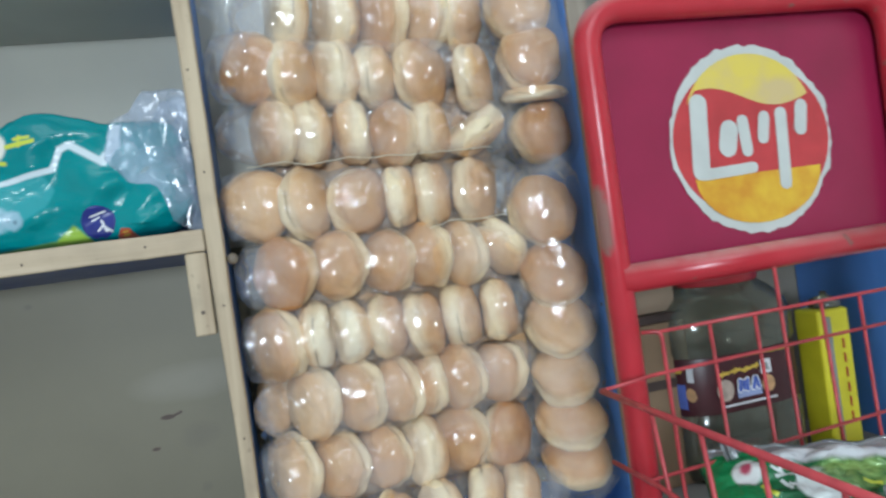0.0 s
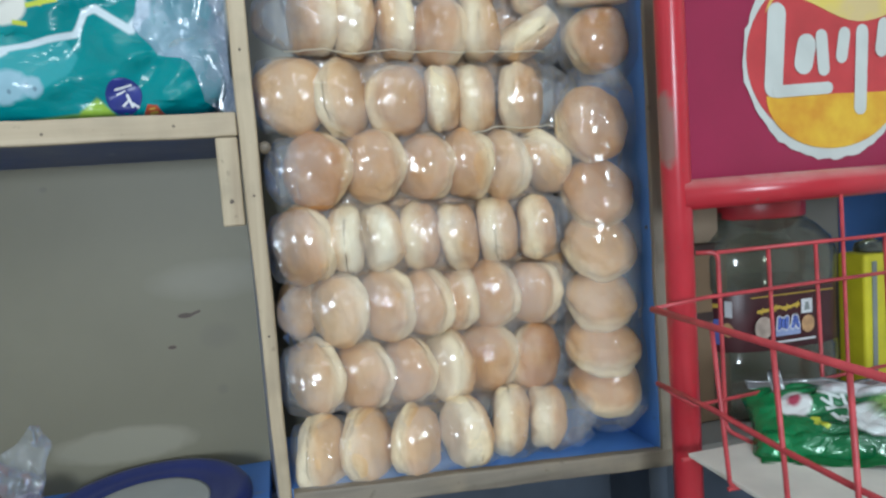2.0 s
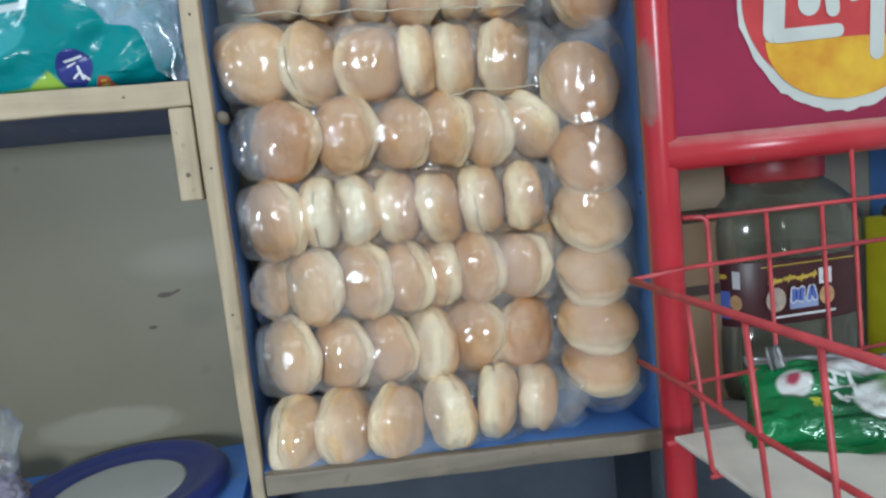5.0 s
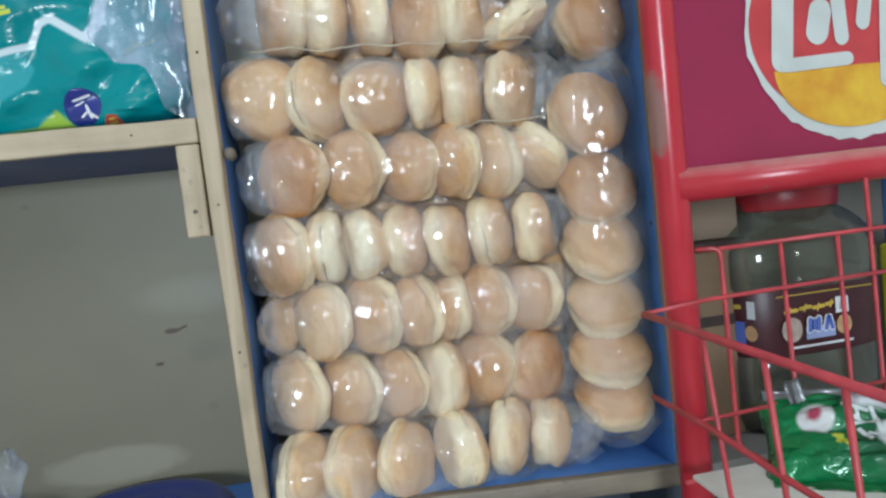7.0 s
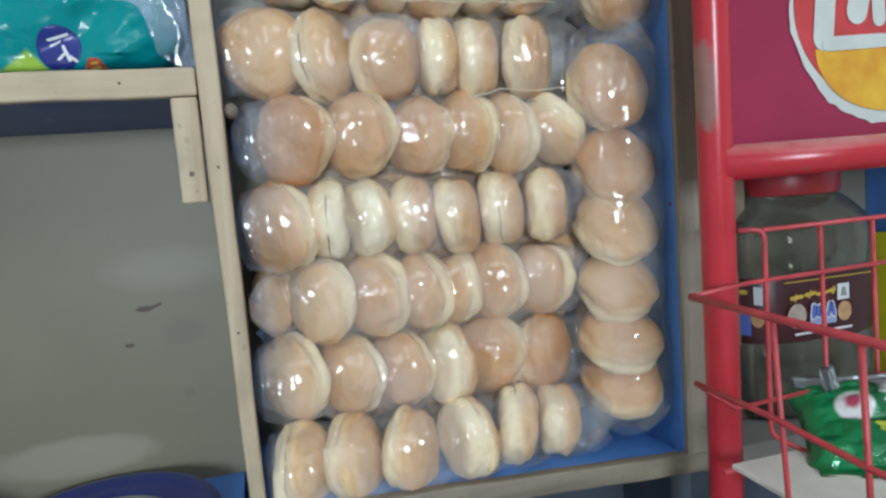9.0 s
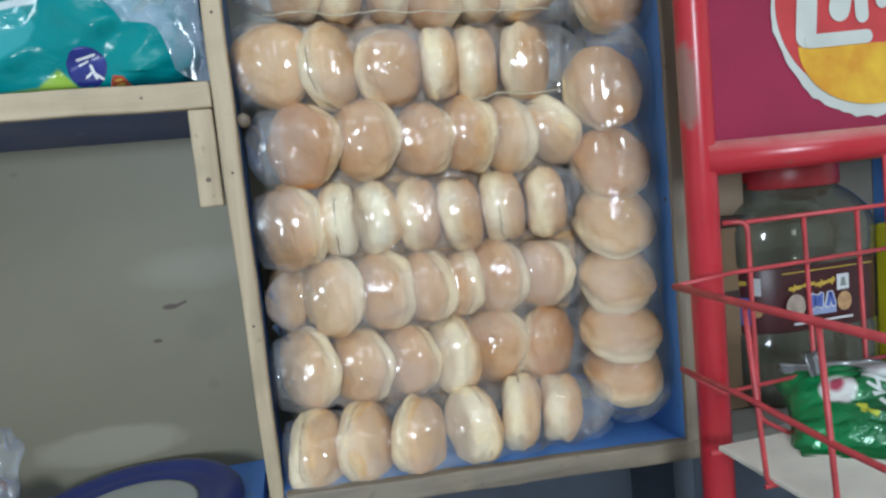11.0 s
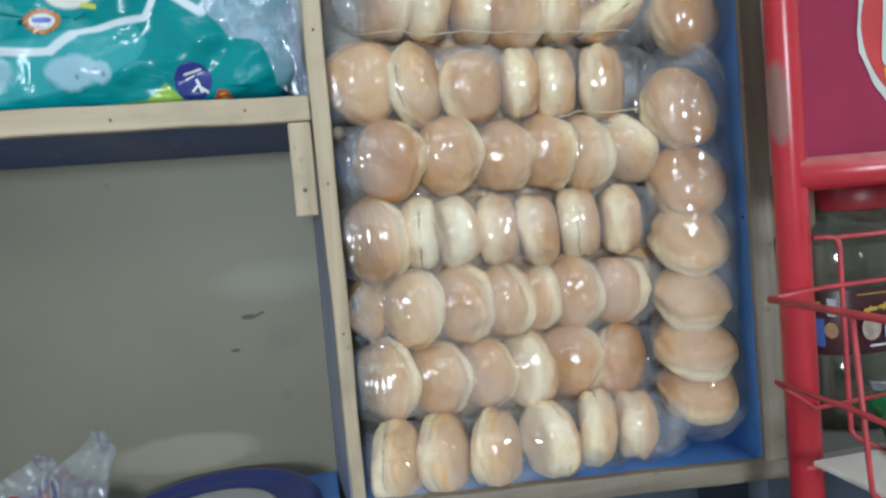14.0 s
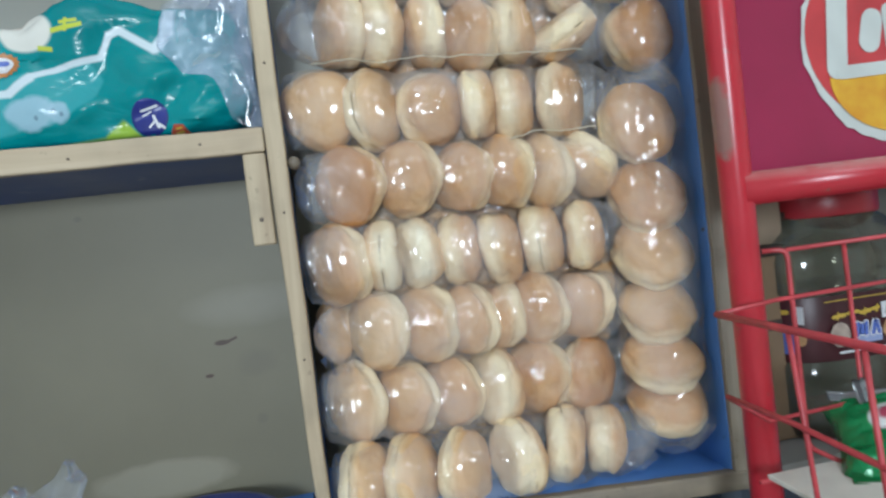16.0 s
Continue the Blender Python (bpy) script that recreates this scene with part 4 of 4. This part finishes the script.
def pillow(length, width, height, seed, nx=64, ny=40, crush=0.006, droop=0.0):
    """A filled bag: two skins that meet at flat, crimped ends, with creases."""
    bm = bmesh.new()
    off = Vector((seed * 4.1, seed * 2.7, 0))
    grids = []
    for s in (1, -1):
        g = []
        for i in range(nx + 1):
            u = -1 + 2 * i / nx
            line = []
            for j in range(ny + 1):
                v = -1 + 2 * j / ny
                fat = max(0, 1 - abs(u) ** 5) ** 0.6 * max(0, 1 - abs(v) ** 3.2) ** 0.55
                p = Vector((u * length / 2, v * width / 2 * (1 - 0.08 * max(0, 1 - u * u)), s * height / 2 * fat))
                cr = abs(noise.noise(p * 38 + off)) + 0.5 * abs(noise.noise(p * 85 + off))
                p.z += s * crush * (cr - 0.35) * min(1, fat * 2) + noise.noise(p * 12 + off) * 0.004 - droop * v ** 4
                line.append(bm.verts.new(p))
            g.append(line)
        grids.append(g)
    for g, s in zip(grids, (1, -1)):
        for i in range(nx):
            for j in range(ny):
                q = (g[i][j], g[i + 1][j], g[i + 1][j + 1], g[i][j + 1])
                bm.faces.new(q if s > 0 else q[::-1])
    bmesh.ops.remove_doubles(bm, verts=bm.verts[:], dist=0.0002)
    return bm


def crimp(x0, x1, width, seed):
    """The flat, zigzag end seam of a bag."""
    bm = bmesh.new()
    rows = []
    for i in range(7):
        x = x0 + (x1 - x0) * i / 6
        rows.append([bm.verts.new((x, -width / 2 + width * j / 60, 0.0013 * math.sin(i * 2.4) + 0.006 * noise.noise((x * 20, j * 0.12, seed)))) for j in range(61)])
    for a, b in zip(rows, rows[1:]):
        for j in range(60):
            bm.faces.new((a[j], a[j + 1], b[j + 1], b[j]))
    bmesh.ops.solidify(bm, geom=bm.faces[:], thickness=0.0006)
    return bm


def snack_bag(m, seed, label):
    bag = tagged(new("snack_bag", finish(pillow(0.088, 0.195, 0.030, seed, crush=0.010, droop=0.010), "snack_bag", FOIL, True)), label, "snack bag", "snack bags in the basket")
    part("end_seam", crimp(0.040, 0.054, 0.178, seed), SILVER, bag, "silver crimped seam", True)
    part("end_seam", crimp(-0.053, -0.041, 0.178, seed + 3), GREEN_EDGE, bag, "green crimped seam", True)
    fin = part("corner_fin", crimp(0.0, 0.022, 0.013, seed + 6), SILVER, bag, "silver crimped corner standing up", True)
    fin.matrix_local = pose(0.030, 0.062, 0.006, 0, -62, 20)
    bag.matrix_world = m
    return bag


snack_bag(pose(0.448, 0.524, 0.9775, -2, -25, 59), 2, "shiny green and white snack bag on cardboard")
snack_bag(pose(0.530, 0.425, 0.9735, -2, -3, 100), 5, "shiny green snack bag lying across another")

# ---- goods on the neighbouring shelf ----
jar = thing("storage_jar", "large clear plastic jar with red cap and maroon label", "jar")
JX, JY, JZ = 0.571, 0.818, 0.8905
body = [(0.070, 0.0), (0.084, 0.004), (0.088, 0.02), (0.088, 0.085), (0.085, 0.09), (0.085, 0.165), (0.088, 0.17), (0.088, 0.205), (0.083, 0.222), (0.068, 0.240), (0.056, 0.250), (0.056, 0.262)]
part("body", lathe(body, 64, 1.13, 0.84, 3.2), JAR, jar, "", True).matrix_local = pose(JX, JY, JZ)
cap = [(0.063, 0.252), (0.064, 0.254), (0.064, 0.281), (0.061, 0.286), (0.03, 0.287)]
part("cap", lathe(cap, 56, 1.0, 1.0), CAP_RED, jar, "dark red screw cap", True).matrix_local = pose(JX, JY - 0.004, JZ)
lab = lathe([(0.0862, 0.090), (0.0866, 0.091), (0.0866, 0.163), (0.0862, 0.164)], 64, 1.13, 0.84, 3.2)
for f in [f for f in lab.faces if len(f.verts) > 4]:
    lab.faces.remove(f)
label = part("label", lab, MAROON, jar, "maroon wrap-round label", True)
label.matrix_local = pose(JX, JY, JZ)


def label_print(name, pts, mat, layer=1):
    return part(name, outline(pts, 0.0004, pose(0, -0.0738 - 0.0006 * layer, 0)), mat, label)


label_print("badge", disc(-0.043, 0.120, 0.0125, 0.014, 24), plain("pale_tan_print", (0.46, 0.36, 0.30), 0.4, 0.3, 90))
label_print("badge", disc(0.0215, 0.1185, 0.0095, 0.011, 24), BISCUIT)
label_print("name_block", [(-0.026, 0.107), (0.010, 0.107), (0.010, 0.120), (-0.026, 0.120)], plain("pale_blue_print", (0.30, 0.36, 0.58), 0.4, 0.15))
for a in ((-0.022, 0.117, -0.021, 0.129), (-0.016, 0.119, -0.0155, 0.127), (-0.011, 0.117, -0.010, 0.129), (-0.002, 0.117, 0.001, 0.129), (0.006, 0.117, 0.003, 0.129)):
    label_print("name_bar", bar_shape(*a, 0.0038), LABEL_WHITE, 2)
    label_print("name_bar", bar_shape(*a, 0.0022), LABEL_BLUE, 3)
for x0, x1, z in ((-0.050, -0.036, 0.1405), (-0.031, -0.019, 0.1425), (-0.015, -0.003, 0.1415), (0.001, 0.008, 0.1435)):
    label_print("script_bar", bar_shape(x0, z, x1, z + 0.001, 0.0021), GOLD)
    label_print("script_bar", bar_shape(x0 + 0.004, z - 0.003, x0 + 0.006, z + 0.004, 0.0010), GOLD, 2)
label_print("stamp", [(0.012, 0.132), (0.028, 0.132), (0.028, 0.150), (0.012, 0.150)], LABEL_WHITE)
label_print("stamp", [(0.016, 0.136), (0.024, 0.136), (0.022, 0.146), (0.018, 0.146)], GREYPRINT, 2)
label_print("rule", [(-0.046, 0.0985), (0.032, 0.0985), (0.032, 0.1010), (-0.046, 0.1010)], LABEL_WHITE)
label_print("rule", [(-0.060, 0.158), (0.060, 0.158), (0.060, 0.1592), (-0.060, 0.1592)], GOLD)

side_print = pose(-0.0915, -0.040, 0, 0, 0, -72)
for pts, mat, lay in (([(-0.020, 0.100), (0.016, 0.100), (0.016, 0.132), (-0.020, 0.132)], LABEL_BLUE, 1), ([(0.020, 0.136), (0.030, 0.136), (0.030, 0.156), (0.020, 0.156)], LABEL_WHITE, 1),
                      (bar_shape(-0.018, 0.147, 0.010, 0.149, 0.0026), GOLD, 1), (disc(0.024, 0.120, 0.008, 0.009, 20), BISCUIT, 2)):
    part("side_print", outline(pts, 0.0004, side_print @ pose(0, -0.0006 * lay, 0)), mat, label)

packet = thing("tall_packet", "tall yellow packet with grey stripe beside the jar", "packet")
part("body", box(0.692, 0.742, 0.755, 0.80, 0.8905, 1.085, 0.004, 0.0012), YELLOW, packet)
part("stripe", box(0.703, 0.710, 0.7535, 0.756, 0.90, 1.075, 0.0004), GREYPRINT, packet, "dark grey stripe")
for i in range(6):
    part("print_bar", box(0.726, 0.7285, 0.7535, 0.756, 0.93 + i * 0.02, 0.943 + i * 0.02, 0.0003), REDPRINT, packet)
part("clear_top", lathe([(0.02, 0.0), (0.021, 0.004), (0.018, 0.012), (0.006, 0.016), (0.004, 0.022)], 24), JAR, packet, "clear plastic top", True).matrix_local = pose(0.725, 0.777, 1.085)

carton = thing("brown_carton", "small brown cardboard carton with dark lid edge", "carton")
part("body", box(0.405, 0.503, 0.775, 0.885, 0.8905, 1.105, 0.002, 0.001), BROWN_CARD, carton)
part("lid", box(0.403, 0.505, 0.773, 0.887, 1.1055, 1.117, 0.002, 0.001), BLACKISH, carton, "dark brown lid edge")
part("band", box(0.404, 0.504, 0.7738, 0.7745, 1.02, 1.032, 0.0002), BLACKISH, carton, "dark printed band")
carton_b = thing("brown_carton", "tan cardboard carton standing on a darker one", "carton")
part("body", box(0.41, 0.50, 0.785, 0.88, 1.1175, 1.19, 0.002, 0.001), plain("tan_cardboard", (0.26, 0.19, 0.13), 0.75, 0.12, 20), carton_b)

carton_c = thing("white_carton", "tall off-white carton on top of a tan one", "carton")
part("body", box(0.408, 0.498, 0.787, 0.882, 1.1905, 1.52, 0.002, 0.001), plain("off_white_board", (0.62, 0.62, 0.60), 0.6, 0.08, 14), carton_c)
part("flap", box(0.407, 0.499, 0.786, 0.7867, 1.44, 1.52, 0.0002), plain("grey_flap", (0.50, 0.50, 0.49), 0.6, 0.08, 14), carton_c, "greyer front flap")

# ---- left bay ----
lid = thing("bucket_lid", "round white bucket lid with navy rim on blue shelf", "lid")
rim = [(0.090, 0.0), (0.104, 0.001), (0.109, 0.006), (0.109, 0.012), (0.104, 0.019), (0.096, 0.020), (0.088, 0.016), (0.080, 0.0145), (0.070, 0.0150), (0.066, 0.0125)]
part("rim", lathe(rim, 72), NAVY_PLASTIC, lid, "glossy navy plastic rim", True)
part("disc", lathe([(0.064, 0.010), (0.066, 0.0135), (0.062, 0.0142), (0.02, 0.0138)], 64), WHITE_PLASTIC, lid, "scuffed off-white middle", True)
lid.matrix_world = pose(-0.198, 0.782, 0.8882, 2.0, -1.5, 0)


def crumple(cx, cy, cz, rx, ry, rz, seed, spike=0.5):
    """A crumpled loose bag with folds and a drawn-up top."""
    bm = bmesh.new()
    bmesh.ops.create_icosphere(bm, subdivisions=5, radius=1.0)
    off = Vector((seed, seed * 2.2, seed * 0.7))
    for v in bm.verts:
        p = v.co.copy()
        f = 1 + 0.30 * (abs(noise.noise(p * 2.1 + off)) - 0.25) + 0.16 * (abs(noise.noise(p * 5 + off)) - 0.2) + 0.05 * noise.noise(p * 11 + off)
        if p.z > 0.45:
            f += spike * (p.z - 0.45) * (1 + noise.noise(p * 3 + off))
        p *= f
        p.z = max(p.z, -0.85)
        v.co = Vector((cx + p.x * rx, cy + p.y * ry, cz + p.z * rz))
    return bm


carrier = thing("plastic_bag", "crumpled clear carrier bag with coloured packets inside", "plastic bag")
part("packet", crumple(-0.375, 0.80, 0.912, 0.045, 0.035, 0.028, 8.0, 0.0), REDPRINT, carrier, "red packet inside", True)
part("packet", crumple(-0.318, 0.80, 0.905, 0.026, 0.03, 0.021, 5.0, 0.0), plain("mauve_print", (0.30, 0.24, 0.30), 0.4, 0.3, 40), carrier, "mauve packet inside", True)
part("packet", crumple(-0.345, 0.765, 0.897, 0.020, 0.015, 0.012, 9.0, 0.0), LABEL_WHITE, carrier, "white packet inside", True)
part("film", loose_end(3.0, 0.0, [(0.0, -0.42), (0.04, -0.40), (0.08, -0.335), (0.118, -0.288)], [(0.0, -0.285), (0.05, -0.290), (0.09, -0.277), (0.118, -0.279)], 0.118, 0.022), FILM_CLEAR, carrier, "clear crumpled film", True)
part("film", loose_end(9.0, 0.03, [(0.0, -0.43), (0.05, -0.42), (0.09, -0.36)], [(0.0, -0.29), (0.05, -0.295), (0.09, -0.34)], 0.09, 0.03), FILM_CLEAR, carrier, "clear crumpled film", True)
for ob in [o for o in carrier.children if o.name.startswith("film")]:
    ob.location, ob.visible_shadow = (0, 0.775, 0.8875), False

pack = thing("diaper_pack", "large teal printed plastic package lying on the wooden shelf", "package")


def soft_package(x0, x1, y0, y1, z1, seed):
    """A stuffed rectangular plastic package with a sagging, creased skin; z from its base."""
    bm = bmesh.new()
    bmesh.ops.create_cube(bm, size=2.0)
    bmesh.ops.subdivide_edges(bm, edges=bm.edges[:], cuts=44, use_grid_fill=True)
    off = Vector((seed, seed * 1.7, 0))
    for v in bm.verts:
        p = v.co.copy()
        q = p.copy()
        ln = (abs(q.x) ** 9 + abs(q.y) ** 6 + abs(q.z) ** 6) ** (1 / 7)
        q = q / max(ln, 0.001)
        w = Vector(((x0 + x1) / 2 + q.x * (x1 - x0) / 2, (y0 + y1) / 2 + q.y * (y1 - y0) / 2, z1 / 2 + q.z * z1 / 2))
        cr = abs(noise.noise(w * 17 + off)) * 0.016 + abs(noise.noise(w * 42 + off)) * 0.006 - 0.006
        d = Vector((p.x * 0.3, p.y, p.z * 0.9)).normalized() * cr
        if p.z < -0.8:
            d.z = 0
        w += d
        if p.y < -0.5:
            for ax, az, bx, bz, tall in ((-0.150, 0.010, -0.106, 0.046, 0.006), (-0.140, 0.004, -0.098, 0.030, 0.007), (-0.168, 0.044, -0.128, 0.070, 0.004), (-0.235, 0.020, -0.195, 0.050, 0.004), (-0.225, 0.088, -0.165, 0.112, 0.005)):
                run, gap = Vector((bx - ax, bz - az)), Vector((w.x - ax, w.z - az))
                s = min(1.0, max(0.0, gap.dot(run) / run.dot(run)))
                w.y -= tall * math.sin(math.pi * (0.1 + 0.8 * s)) * math.exp(-((gap - run * s).length / 0.006) ** 2)
        if p.z > 0.3:
            w.z += 0.012 * math.exp(-((w.x + 0.205) / 0.045) ** 2) - 0.008 * math.exp(-((w.x + 0.29) / 0.05) ** 2)
        w.z = max(0.0, w.z + (0.012 * noise.noise(Vector((w.x * 9, 0, 3))) if p.z > 0.3 else 0))
        v.co = w
    return bm


wrapper = soft_package(-0.455, -0.074, 0.746, 0.888, 0.128, 4.0)
skin = BVHTree.FromBMesh(wrapper)
part("wrapper", wrapper, TEAL, pack, "teal and pale blue printed film", True)
badge = part("badge", drape(disc(-0.1670, 0.0205, 0.0165, 0.0172, 40), skin, 0.6, 0.0006), plain("navy_print", (0.02, 0.03, 0.20), 0.3, 0.2, 60), pack, "round navy printed badge", True)
for a in ((-0.174, 0.027, -0.160, 0.031, 0.0010), (-0.173, 0.023, -0.166, 0.026, 0.0008), (-0.164, 0.022, -0.160, 0.011, 0.0013), (-0.160, 0.014, -0.155, 0.010, 0.0012), (-0.168, 0.012, -0.164, 0.016, 0.0010)):
    part("badge_mark", drape(bar_shape(*a), skin, 0.6, 0.0011), LABEL_WHITE, badge)
tag = part("red_tag", drape([(-0.153, -0.0005), (-0.132, 0.001), (-0.138, 0.011), (-0.146, 0.012)], skin, 0.6, 0.0006), plain("orange_red_print", (0.55, 0.10, 0.05), 0.3, 0.2, 60), pack, "small red printed tag", True)
for a in ((-0.145, 0.004, -0.139, 0.005, 0.0010), (-0.1445, 0.0075, -0.140, 0.008, 0.0008)):
    part("tag_mark", drape(bar_shape(*a), skin, 0.6, 0.0011), GOLD, tag)
star = [(-0.286 + 0.014 * (1 + 0.16 * (i % 2)) * math.cos(i * math.pi / 16), 0.078 + 0.010 * (1 + 0.16 * (i % 2)) * math.sin(i * math.pi / 16)) for i in range(32)]
burst = part("burst", drape(star, skin, 0.6, 0.0006), plain("dull_orange_print", (0.50, 0.20, 0.06), 0.3, 0.2, 60), pack, "small starry printed burst", True)
part("burst_middle", drape(disc(-0.286, 0.078, 0.0105, 0.0070, 30), skin, 0.6, 0.0011), LABEL_WHITE, burst, "", True)
part("burst_mark", drape(bar_shape(-0.292, 0.0785, -0.281, 0.079, 0.0022), skin, 0.6, 0.0016), LABEL_BLUE, burst)


EDGE = [(0, -0.068), (0.15, -0.068)]
part("end_wrap", loose_end(2.0, 0.7345, [(0.0, -0.074), (0.012, -0.092), (0.050, -0.101), (0.056, -0.134), (0.083, -0.152), (0.119, -0.143), (0.130, -0.122), (0.145, -0.106)], EDGE, 0.145, 0.009), FILM_GREY, pack, "loose greyish clear plastic end", True).visible_shadow = False
part("end_wrap", loose_end(6.0, 0.765, [(0, -0.080), (0.05, -0.09), (0.10, -0.125), (0.142, -0.092)], EDGE, 0.142, 0.02), FILM_GREY, pack, "loose greyish clear plastic end", True).visible_shadow = False
pack.matrix_world = pose(0, 0, 1.2965)
